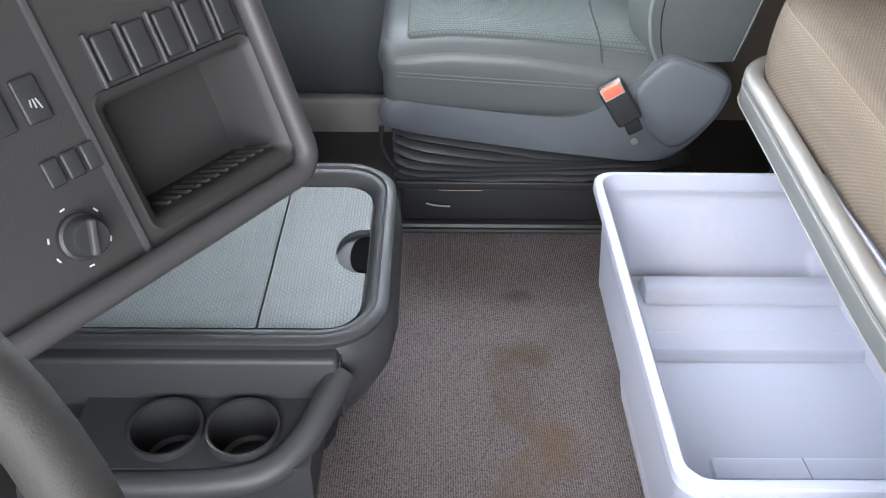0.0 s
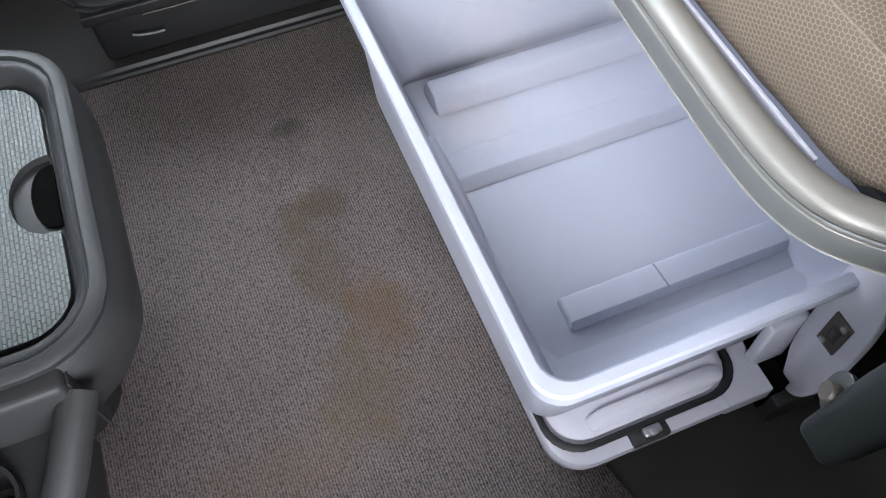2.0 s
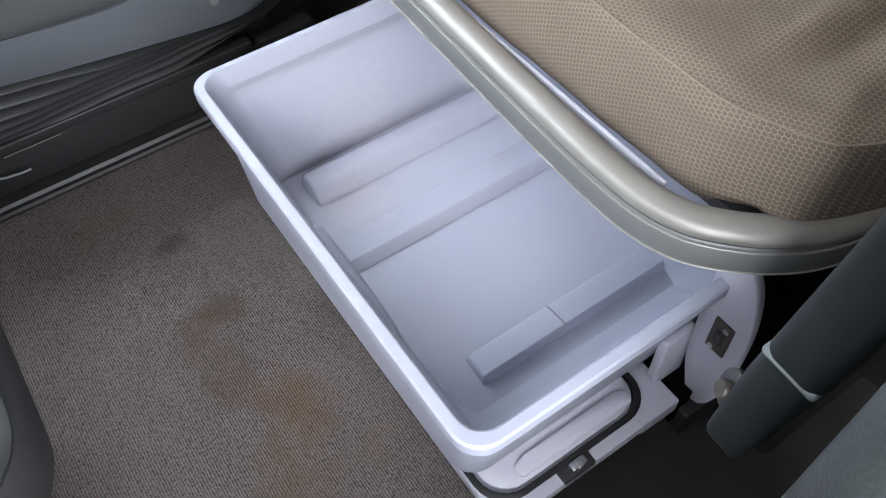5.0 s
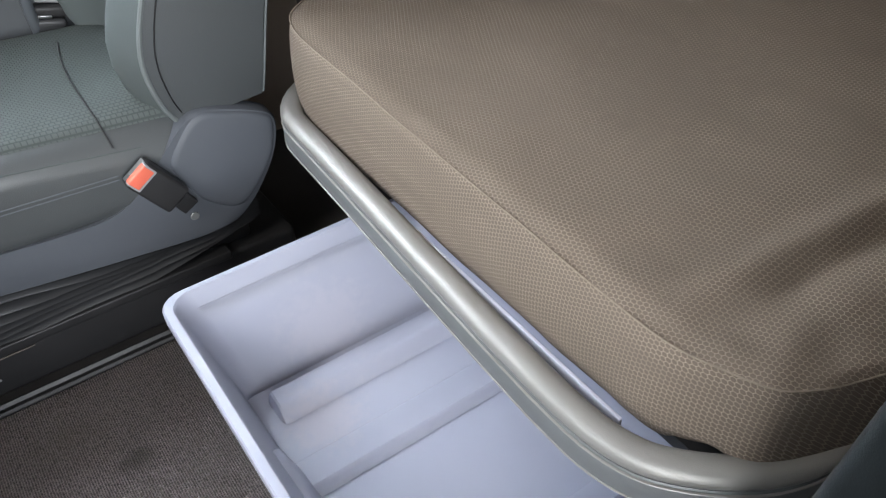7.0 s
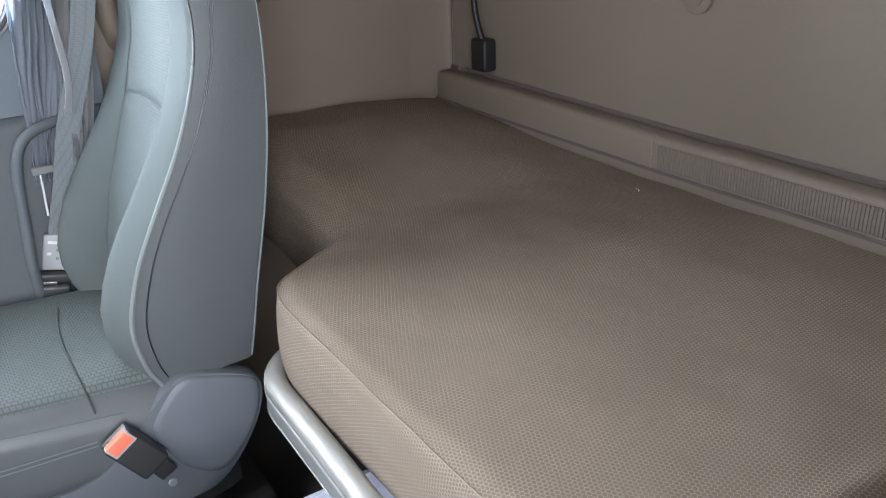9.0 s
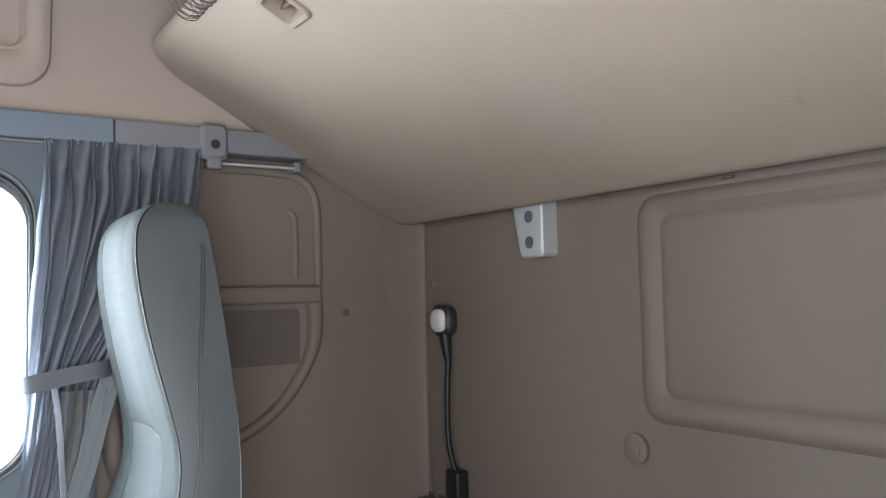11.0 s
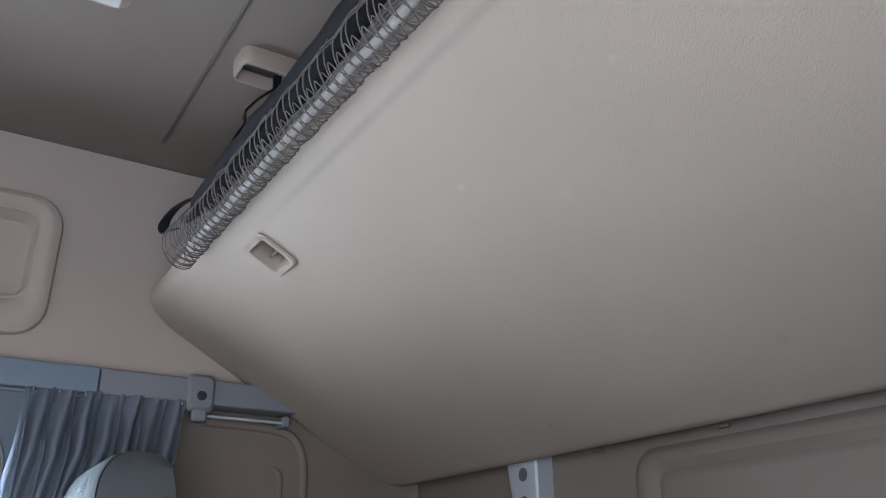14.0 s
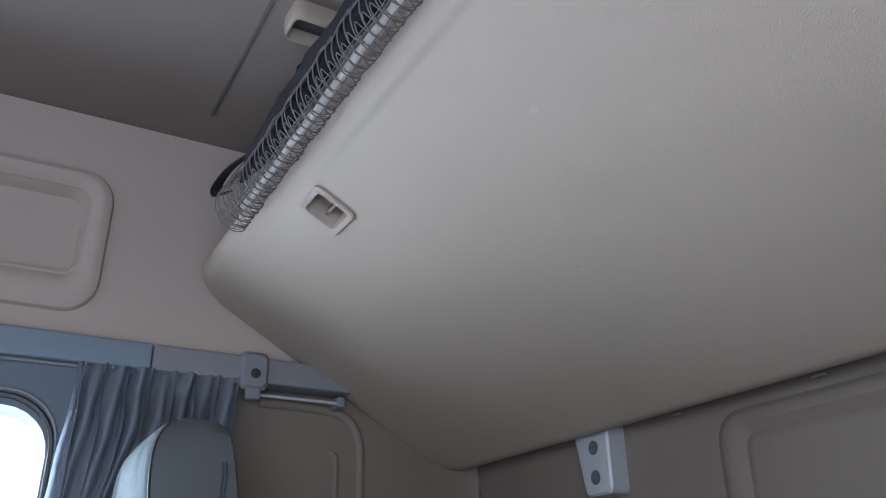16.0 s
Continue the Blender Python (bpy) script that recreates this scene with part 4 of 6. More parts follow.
    part("side_shell", rings([shell(y0 + 0.035, 1.0), shell(y0 + 0.008, 1.0), shell(y0, 0.985), shell(y0 - 0.004, 0.95)]), M_SHELL, s, "blue-grey plastic side shell")
    part("side_shell", rings([shell(y1 - 0.035, 1.0), shell(y1 - 0.008, 1.0), shell(y1, 0.985), shell(y1 + 0.004, 0.95)]), M_SHELL, s, "blue-grey plastic side shell")
    pod = smooth_path([(0.196, 0, 0.424), (0.246, 0, 0.414), (0.308, 0, 0.388), (0.328, 0, 0.362), (0.308, 0, 0.287), (0.243, 0, 0.220), (0.182, 0, 0.250), (0.150, 0, 0.301), (0.134, 0, 0.348), (0.158, 0, 0.390)], 5, True)
    pc = sum(pod, Vector()) / len(pod)
    part("recliner_cover", rings([[Vector((pc.x + (p.x - pc.x) * k, y0 - d, pc.z + (p.z - pc.z) * k)) for p in pod] for k, d in ((1.0, 0.0), (0.985, 0.0045), (0.94, 0.0075), (0.86, 0.009))]), M_SHELL, s, "raised blue-grey recliner cover on the shell", angle=60)
    part("pan", rounded((-0.375, y0 + 0.02, 0.235), (0.30, y1 - 0.02, 0.31), 0.02), M_BELLOWS, s)

    # cushion: raised side bolsters and rolled front
    def cush(p):
        v = (p.y - (y0 + y1) / 2) / ((y1 - y0) / 2)
        u = (p.x + 0.385) / 0.57
        up_ = (p.z - 0.30) / 0.15
        dz = 0.0
        if up_ > 0.3:
            e = min(1.0, max(0.0, (abs(v) - 0.62) / 0.38))
            dz += 0.012 - 0.030 * u - (0.030 + 0.13 * max(0.0, p.x + 0.10)) * e * e * min(1.0, up_ - 0.1)
            dz -= 0.022 * max(0, 0.22 - u) / 0.22 * (0.5 + 0.5 * abs(v))
        return p + Vector((0, 0, dz - 0.03 * u * (1 - max(0, up_)) ))

    bm = rounded((-0.39, y0 - 0.003, 0.300), (0.185, y1 + 0.003, 0.462), 0.030, (14, 12, 3), cush)
    part("seat_cushion", bm, M_SEAT, s, "slate vinyl seat cushion with rolled edges", angle=75)

    bm = rounded((-0.34, y0 + 0.030, 0.44), (0.175, y1 - 0.030, 0.470), 0.014, (10, 16, 1), cush)
    part("cushion_centre", bm, M_SEATCLOTH, s, "grey woven cloth centre of the cushion", angle=75)
    def roll(p):
        u = (p.x + 0.385) / 0.57
        return p + Vector((0, 0, -0.035 * u))

    part("cushion_roll", rounded((-0.400, y0 + 0.01, 0.352), (-0.30, y1 - 0.01, 0.446), 0.040, (2, 10, 1), roll), M_SEAT, s, "rolled vinyl front of the cushion", angle=75)
    part("cushion_stitching", tube([cush(Vector((x, y0 + 0.006, 0.4535))) for x in np.linspace(-0.36, 0.10, 24)], 0.0011, 6), M_SEATLIT, s)
    for dz in (0.392, 0.384):
        part("cushion_stitching", tube([Vector((x, y0 - 0.0035, dz - 0.035 * (x + 0.385) / 0.57)) for x in np.linspace(-0.36, 0.05, 24)], 0.001, 5), M_SHELL, s)
    arc = smooth_path([(0.074, 1.275, 0), (0.060, 1.20, 0), (0.053, 1.12, 0), (0.051, 1.02, 0), (0.058, 0.952, 0)], 5)
    part("cushion_seam", tube([cush(Vector((p.x, p.y, 0.4620 + 0.0085 * min(1.0, max(0.0, (p.y - y0 - 0.022) / 0.014))))) for p in arc], 0.0018, 6), M_BELLOWS, s, "curved dark seam across the cushion")

    # backrest: profile in side view, tall with a built-in headrest
    ZS = [0.41, 0.46, 0.54, 0.63, 0.71, 0.80, 0.88, 0.95, 1.02, 1.10, 1.19, 1.27, 1.35, 1.41, 1.445, 1.463]
    FR = [0.176, 0.153, 0.143, 0.168, 0.208, 0.258, 0.292, 0.312, 0.317, 0.302, 0.281, 0.266, 0.258, 0.263, 0.284, 0.313]
    BK = [0.330, 0.338, 0.352, 0.372, 0.390, 0.406, 0.415, 0.420, 0.421, 0.418, 0.411, 0.403, 0.394, 0.386, 0.376, 0.360]
    HW = [0.218, 0.226, 0.232, 0.234, 0.233, 0.230, 0.227, 0.223, 0.217, 0.208, 0.197, 0.186, 0.172, 0.158, 0.138, 0.105]
    BU = [0.020, 0.025, 0.028, 0.026, 0.021, 0.014, 0.007, 0.004, 0.003, 0.002, 0.002, 0.002, 0.002, 0.002, 0.002, 0.001]
    CURV = smooth_path([(f, b, h) for f, b, h in zip(FR, BK, HW)], 6)
    CURZ = smooth_path([(z, u, 0) for z, u in zip(ZS, BU)], 6)
    yc = (y0 + y1) / 2

    def spine(z):
        """Front edge, back edge, half width and bolster bulge at a height."""
        zz = [p.x for p in CURZ]
        return (np.interp(z, zz, [p.x for p in CURV]), np.interp(z, zz, [p.y for p in CURV]), np.interp(z, zz, [p.z for p in CURV]), np.interp(z, zz, [p.y for p in CURZ]))

    def front_x(z, v):
        """The front face: side bolsters proud, the centre hollow."""
        f, b, h, u = spine(z)
        a = abs(v)
        ridge = math.exp(-((a - 0.74) / 0.20) ** 2) * (1 - a ** 12)
        k = min(1.0, max(0.0, (0.74 - a) / 0.26))
        hollow = np.interp(z, [0.41, 0.46, 0.54, 0.62, 0.70, 0.80, 0.90], [0.035, 0.050, 0.060, 0.054, 0.036, 0.013, 0.0])
        return f - u * ridge - 0.006 * (1 - a ** 8) + hollow * k * k * (3 - 2 * k)

    def across(z, v):
        """Sideways place at v, the far side a little narrower."""
        return yc + v * spine(z)[2] * (1.0 if v < 0 else 1.0 - 0.09 * min(1.0, max(0.0, (z - 0.6) / 0.4)))

    def section(z):
        f, b, h, u = spine(z)
        out = [Vector((front_x(z, v), across(z, v), z)) for v in np.linspace(-1, 1, 33)]
        out += [Vector((f + (b - f) * k, across(z, 1) + 0.004 * math.sin(k * math.pi), z)) for k in (0.04, 0.3, 0.6, 0.97)]
        out += [Vector((b, across(z, 0.96), z)), Vector((b + 0.012, yc + h * 0.5, z)), Vector((b + 0.012, yc - h * 0.5, z)), Vector((b, yc - h * 0.96, z))]
        out += [Vector((f + (b - f) * k, yc - h - 0.004 * math.sin(k * math.pi), z)) for k in (0.97, 0.6, 0.3, 0.04)]
        return out

    zs = np.concatenate([np.linspace(0.412, 1.36, 46), np.linspace(1.37, 1.463, 14)])
    part("backrest", rings([section(z) for z in zs]), M_SEAT, s, "tall slate vinyl backrest with built-in headrest", angle=50)

    def cover(lo, hi, v0, v1, puff, dip):
        """A padded piece of the front face; dip bows its upper and lower seams."""
        bm = bmesh.new()
        grid = []
        for i in range(37):
            t = 1 - (1 - i / 36) ** 1.5
            row = []
            for v in np.linspace(v0, v1, 15):
                q = (v - (v0 + v1) / 2) / ((v1 - v0) / 2)
                z = lo + (hi - lo) * t - dip * q * q
                edge = min(1, 8 * min(t, 1 - t)) ** 0.5 * (1 - abs(q) ** 8)
                row.append(bm.verts.new((front_x(z, v) - 0.001 - puff * edge, across(z, v), z)))
            grid.append(row)
        for a, b in zip(grid, grid[1:]):
            for j in range(14):
                bm.faces.new((a[j], a[j + 1], b[j + 1], b[j]))
        return bm

    for lo, hi in ((0.44, 0.850), (0.855, 1.052), (1.057, 1.460)):
        part("back_panel", cover(lo, hi, -0.60, 0.50, 0.007, 0.014), M_SEATBACKCLOTH, s, "grey cloth panel of the backrest", angle=80)
    for v0, v1 in ((-0.985, -0.612), (0.512, 0.985)):
        part("side_bolster", cover(0.43, 1.460, v0, v1, 0.004, 0.0), M_SEATLIT, s, "padded side bolster of the backrest", angle=80)
    for v in (-1, 1):
        part("piping", tube([Vector((spine(z)[0] - 0.003, across(z, v * 0.992), z)) for z in np.linspace(0.415, 0.93, 40)], lambda t: 0.0045 - 0.002 * max(0.0, t - 0.7) / 0.3, 8), M_PALEPIPE, s, "pale grey piping of the backrest")
        part("edge_seam", tube([Vector((spine(z)[0] - 0.0025, across(z, v * 0.992), z)) for z in np.linspace(0.92, 1.455, 44)], 0.0018, 6), M_BELLOWS, s, "dark seam along the backrest's edge")
        for gap in (0.0, 0.006):
            line = []
            for z in np.linspace(0.43, 1.385, 70):
                f, b = spine(z)[:2]
                k = np.interp(z, [0.43, 0.70, 0.77, 0.85, 0.91, 1.0, 1.117, 1.256, 1.37], [0.09, 0.09, 0.12, 0.15, 0.17, 0.23, 0.41, 0.66, 0.82])
                line.append(Vector((f + (b - f) * k + gap * min(1.0, max(0.0, (z - 0.8) / 0.2)), across(z, v) + v * (0.0008 + 0.004 * math.sin(k * math.pi)), z)))
            part("stitching", tube(line, 0.0012, 6), M_BELLOWS, s, "dark stitch line on the backrest's side")
        part("rear_seam", tube([Vector((spine(z)[1] - 0.002, across(z, v * 0.995), z)) for z in np.linspace(0.415, 1.12, 50)], lambda t: 0.0024 * min(1.0, 4.0 * (1.02 - t)), 6), M_PALEPIPE, s, "thin pale seam along the rear edge")
    # belt buckle on the inner side
    bp = pose(0.098, y0 - 0.026, 0.340, 0, -34, 0)
    bk = part("buckle", rounded((-0.027, -0.016, -0.05), (0.027, 0.016, 0.046), 0.007, m=bp), M_BLACK, s, "black belt buckle with a red button")
    part("button", rounded((-0.020, -0.018, 0.026), (0.020, -0.004, 0.050), 0.003, m=bp), M_RED, bk, "red release button")
    part("button_rim", rounded((-0.0225, -0.0172, 0.022), (0.0225, -0.004, 0.0485), 0.003, m=bp), M_DIM, bk, "grey rim round the button")
    part("mouth", rounded((-0.023, -0.006, 0.040), (0.023, 0.010, 0.0475), 0.002, m=bp), M_METAL, bk)
    part("stalk", rounded((-0.016, -0.006, -0.085), (0.016, 0.006, -0.045), 0.003, m=pose(0.103, y0 - 0.018, 0.340, 0, -30, 0)), M_BLACK, s)
    part("bolt", disc((0.150, y0 - 0.003, 0.235), (0, -1, 0), 0.008, 0.004, 16), M_ALUGREY, s, "grey steel bolt in the shell")
    return s


passenger_seat().location = (-0.014, 1.198, 0.0)

# passenger belt hanging down the far side of the seat
belt = thing("seat_belt", (0.1, 1.43, 0.5), "grey seat belt with its tongue hanging beside the seat", "seat belt")


def ribbon(path, width, wdir, thick=0.0015):
    wdir = Vector(wdir).normalized()
    path = [Vector(p) for p in path]
    secs = []
    for i, p in enumerate(path):
        t = (path[min(i + 1, len(path) - 1)] - path[max(i - 1, 0)]).normalized()
        w = (wdir - t * wdir.dot(t)).normalized()
        nn = t.cross(w)
        secs.append([p + w * width / 2 + nn * thick, p - w * width / 2 + nn * thick, p - w * width / 2 - nn * thick, p + w * width / 2 - nn * thick])
    return rings(secs)


part("webbing", ribbon(smooth_path([(0.290, 1.392, 1.19), (0.270, 1.385, 1.121), (0.248, 1.385, 1.048), (0.220, 1.385, 0.936), (0.190, 1.386, 0.847), (0.159, 1.388, 0.759), (0.136, 1.394, 0.67), (0.112, 1.398, 0.59), (0.103, 1.400, 0.555)], 6), 0.043, (1, 0.1, 0.1)), M_BELT, belt)
BT = pose(0.092, 1.400, 0.530, 4, 14, -6)
part("tongue", rounded((-0.025, -0.007, -0.036), (0.025, 0.007, 0.040), 0.005, m=BT), M_DIM, belt, "pale translucent belt tongue with a printed label")
for k, (w, v) in enumerate(((0.034, 0.022), (0.010, 0.006), (0.012, -0.002), (0.008, -0.012))):
    part("label_bar", box(-0.017 + 0.016 * (k % 2), -0.017 + 0.016 * (k % 2) + w * 0.6, -0.0080, -0.0068, v, v + 0.006, m=BT), M_GREYTRIM if k % 2 else M_MARK, belt)
BB = pose(0.080, 1.398, 0.482, 4, 12, -6)
part("tongue_grip", rounded((-0.037, -0.012, -0.012), (0.037, 0.012, 0.012), 0.008, m=BB), M_BLACK, belt)
part("tongue_plate", rounded((-0.030, -0.0145, -0.011), (0.002, -0.009, -0.005), 0.001, m=BB), M_METAL, belt, "steel edge of the tongue")
part("lower_buckle", rounded((-0.028, -0.012, -0.038), (0.028, 0.012, 0.03), 0.008, m=pose(0.070, 1.396, 0.440, 4, 12, -6)), M_BELLOWS, belt)
for dx in (0.0, 0.012):
    part("stay_rod", tube([(0.146 + dx, 1.396, 0.490), (0.120 + dx, 1.392, 0.448), (0.096 + dx, 1.388, 0.408)], 0.0035, 8), M_METAL, belt, "thin steel stay rod")

# door pull on the passenger side
pull = thing("door_pull", (0.06, 1.40, 0.6), "blue-grey curved pull bar on the passenger door", "handle")
part("bar", tube(smooth_path([(0.19, 1.43, 0.786), (0.14, 1.400, 0.786), (0.098, 1.388, 0.776), (0.072, 1.385, 0.752), (0.058, 1.385, 0.70), (0.050, 1.385, 0.60), (0.044, 1.385, 0.51), (0.050, 1.405, 0.42)], 6), 0.0105, 12), M_DOORBAR, pull)
part("mount", rounded((0.025, 1.39, 0.38), (0.075, 1.415, 0.44), 0.008), M_DOORBAR, pull)

# ---------------------------------------------------------------- driver's seat
drv = thing("driver_seat", (0.0, -0.45, 0.0), "dark grey driver's seat with a folded-up armrest", "seat")
part("backrest", rounded((0.235, -0.68, 0.40), (0.42, -0.215, 0.98), 0.06, (3, 6, 8), lambda p: p + Vector((0.10 * (p.z - 0.4) - 0.02, 0, 0))), M_SEAT, drv, "grained dark vinyl backrest", angle=75)
part("headrest", rounded((0.30, -0.60, 0.95), (0.44, -0.33, 1.32), 0.06, (2, 3, 3)), M_SEAT, drv, angle=75)
part("seat_cushion", rounded((-0.36, -0.69, 0.26), (0.22, -0.235, 0.37), 0.05, (6, 6, 2)), M_BELLOWS, drv, angle=75)
part("pedestal", rounded((-0.34, -0.66, 0.0), (0.30, -0.26, 0.26), 0.03), M_BELLOWS, drv)
ARM = pose(0.258, -0.135, 0.455, 5.5, 4, 0)
part("armrest", rounded((-0.038, -0.030, -0.165), (0.038, 0.030, 0.42), 0.013, (1, 1, 5), lambda p: Vector((p.x, p.y * (1 - 0.25 * max(0.0, (-0.08 - p.z) / 0.085)), p.z)), m=ARM), M_DARKGREEN, drv, "smooth dark plastic armrest, folded up", angle=60)
part("armrest_line", rounded((-0.0386, -0.0305, -0.002), (0.0386, 0.0305, 0.0095), 0.0130, (1, 1, 1), m=ARM), M_PALEPIPE, drv, "pale line across the armrest", angle=60)
part("pivot_cap", disc((0.228, -0.096, 0.362), (-0.75, 0.55, 0.35), 0.0105, 0.010, 22), M_PLATE, drv, "dull steel pivot cap")
part("pivot_collar", disc((0.236, -0.100, 0.358), (-0.75, 0.55, 0.35), 0.022, 0.008, 22), M_BELLOWS, drv)
part("pivot_ring", disc((0.320, -0.1180, 0.657), (0, 1, 0), 0.013, 0.003, 20), M_BELLOWS, drv)
part("pivot_bolt", disc((0.320, -0.1155, 0.657), (0, 1, 0), 0.008, 0.002, 16), M_ALUGREY, drv)
part("side_bolster", rounded((0.112, -0.34, 0.36), (0.30, -0.202, 0.80), 0.045, (3, 3, 6), lambda p: p + Vector((0.06 * (p.z - 0.5), 0, 0))), M_PEBBLED, drv, "pebbled dark vinyl side bolster", angle=75)

# ---------------------------------------------------------------- centre console
con = thing("centre_console", (-0.6, 0.38, 0.0), "dark grey centre console with a ribbed lid and cup holders", "console")
bm = rr_stack([(-1.0, -0.455, 0.265, 0.55, 0.07, 0.002), (-1.0, -0.450, 0.26, 0.555, 0.07, 0.13), (-1.0, -0.412, 0.235, 0.575, 0.08, 0.165), (-1.0, -0.378, 0.205, 0.60, 0.10, 0.225), (-1.0, -0.353, 0.186, 0.605, 0.11, 0.28), (-1.0, -0.344, 0.174, 0.606, 0.11, 0.335), (-1.0, -0.350, 0.174, 0.604, 0.09, 0.375), (-1.0, -0.362, 0.184, 0.596, 0.08, 0.392), (-0.99, -0.372, 0.194, 0.586, 0.07, 0.392), (-0.98, -0.38, 0.204, 0.576, 0.06, 0.366)], up)
part("body", bm, M_CONSOLE2, con, angle=50)
bm = rr_stack([(-0.98, -0.356, 0.178, 0.602, 0.085, 0.388), (-0.98, -0.354, 0.176, 0.604, 0.085, 0.398), (-0.98, -0.360, 0.182, 0.598, 0.08, 0.403), (-0.97, -0.368, 0.190, 0.590, 0.074, 0.403), (-0.97, -0.371, 0.193, 0.587, 0.07, 0.399), (-0.97, -0.374, 0.197, 0.582, 0.066, 0.401), (-0.97, -0.380, 0.204, 0.574, 0.06, 0.399), (-0.96, -0.388, 0.216, 0.556, 0.05, 0.380), (-0.96, -0.39, 0.218, 0.554, 0.05, 0.374)], up, cap=False, cap_last=True)
part("rim", bm, M_CONSOLE, con, "raised double rim round the lid", angle=50)


def lid_half(x0, x1, notch):
    """A lid plate; notch cuts the finger hole into its free end."""
    bm = bmesh.new()
    pts = []
    rr = round_rect(x0, x1, 0.220, 0.552, 0.045 if notch else 0.004, 6)
    for u, v in rr:
        square = notch and u < x0 + 0.046
        pts.append((x0 if square else u, (0.552 if v > 0.386 else 0.220) if square else v))
    pts = [p for i, p in enumerate(pts) if p != pts[i - 1]]
    if notch:
        i = max(range(len(pts)), key=lambda k: pts[k][1] + pts[k][0] * 2 if pts[k][1] < 0.40 else -9)
        # the free end runs from the low corner to the high corner: insert the notch
        arc = [(x1 - 0.045 * math.sin(a) ** 0.8, 0.385 - 0.052 * math.cos(a)) for a in np.linspace(0.0, math.pi, 11)]
        n = len(pts)
        tail = [k for k in range(n) if abs(pts[k][0] - x1) < 1e-6]
        lowk = min(tail, key=lambda k: pts[k][1])
        pts = pts[:lowk + 1] + arc + pts[lowk + 1:] if lowk == n - 1 else pts[:lowk + 1] + arc + pts[lowk + 1:]
    top = [Vector((u, v, 0.386)) for u, v in pts]
    bm.faces.new([bm.verts.new(p) for p in top])
    edge = rings([top, [p - Vector((0, 0, 0.010)) for p in top]], cap=False)
    return bm, edge


for x0, x1, notch, label in ((-0.5235, -0.392, True, "grey embossed rubber lid with a finger notch"), (-0.95, -0.5265, False, "grey embossed rubber lid")):
    mat, edge = lid_half(x0, x1, notch)
    lid = part("lid", mat, M_LID, con, label)
    part("lid_edge", edge, M_CONSOLE2, lid, "smooth dark edge of the lid", angle=60)
part("notch_well", rounded((-0.447, 0.328, 0.3735), (-0.391, 0.442, 0.3765), 0.001), M_CONSOLE, con)
arc = [(-0.391, 0.344)] + [(-0.391 - 0.026 * math.sin(a) ** 0.7, 0.386 - 0.042 * math.cos(a)) for a in np.linspace(0.05, math.pi - 0.05, 14)] + [(-0.391, 0.428)]
# solid dark piece in place of the notch's shaded depth
part("notch_hole", rings([[Vector((u, v, z)) for u, v in arc] for z in (0.3745, 0.3795)]), M_VOID, con)
# driver-side face: cup holder ledge with two wells and a grab bar
part("cup_floor", rounded((-0.74, 0.05, 0.20), (-0.445, 0.19, 0.252), 0.01), M_BLACK, con)
for cx, x0, x1 in ((-0.624, -0.74, -0.5765), (-0.529, -0.5765, -0.440)):
    part("cup_ledge", plate_with_hole((x0, x1, 0.05, 0.19), (cx - 0.0435, cx + 0.0435, 0.0615, 0.1485, 0.0434), up, 0.25, 0.318), M_CONSOLE, con)
    n = 28
    levels = []
    for r, z in ((0.0455, 0.314), (0.0475, 0.324), (0.046, 0.330), (0.042, 0.329), (0.040, 0.262), (0.034, 0.258)):
        levels.append([Vector((cx + r * math.cos(k / n * 2 * math.pi), 0.105 + r * math.sin(k / n * 2 * math.pi), z)) for k in range(n)])
    part("cup_holder", rings(levels, cap=False), M_BLACK, con, "round black cup holder")
part("grab_bar", tube(smooth_path([(-0.412, 0.172, 0.352), (-0.428, 0.135, 0.340), (-0.452, 0.088, 0.322), (-0.492, 0.052, 0.308), (-0.56, 0.040, 0.302), (-0.66, 0.038, 0.30), (-0.78, 0.04, 0.298)], 6), 0.019, 14), M_CONSOLE2, con, "curved grey grab bar round the cup holders")
part("panel_gap", box(-0.4135, -0.411, 0.168, 0.186, 0.27, 0.378), M_BLACK, con)
part("near_face", rounded((-0.80, 0.160, 0.30), (-0.414, 0.20, 0.386), 0.008), M_CONSOLE2, con)

con.location, con.scale = (-0.6126, 0.4034, -0.039), (1.036, 1.036, 1.036)

# ---------------------------------------------------------------- dash panel facing the driver
dash = thing("dash_panel", (-0.56, 0.13, 0.57), "charcoal dash panel with a cubby, switches and a rotary knob", "dashboard")
DN = Vector((0.81, -0.59, 0)).normalized()
DE = Vector((-0.59, -0.81, 0)).normalized()
DU = (Vector((0, 0, 1)) - DN * 0.42).normalized()
DW = DE.cross(DU) if DE.cross(DU).dot(DN) > 0 else DU.cross(DE)
DO = Vector((-0.445, 0.285, 0.575)) + DU * 0.011 - DE * 0.005


def dp(u, v, d):
    """On the dash panel: u along its lower edge from the corner, v up, d out."""
    return DO + DE * u + DU * v + DW * d


bm = plate_with_hole((-0.0, 0.75, 0.0, 0.42), (0.013, 0.213, 0.030, 0.170, 0.014), dp, -0.10, -0.012)
part("face", bm, M_DASH, dash)
bm = rr_stack([(0.008, 0.220, 0.023, 0.178, 0.016, -0.013), (0.010, 0.218, 0.025, 0.176, 0.015, -0.008), (0.015, 0.211, 0.032, 0.168, 0.011, -0.013), (0.021, 0.205, 0.037, 0.163, 0.007, -0.020), (0.025, 0.201, 0.040, 0.160, 0.006, -0.09), (0.034, 0.188, 0.044, 0.154, 0.006, -0.11)], dp, cap=False)
part("cubby", bm, M_DASH, dash, "open cubby with a ribbed floor")
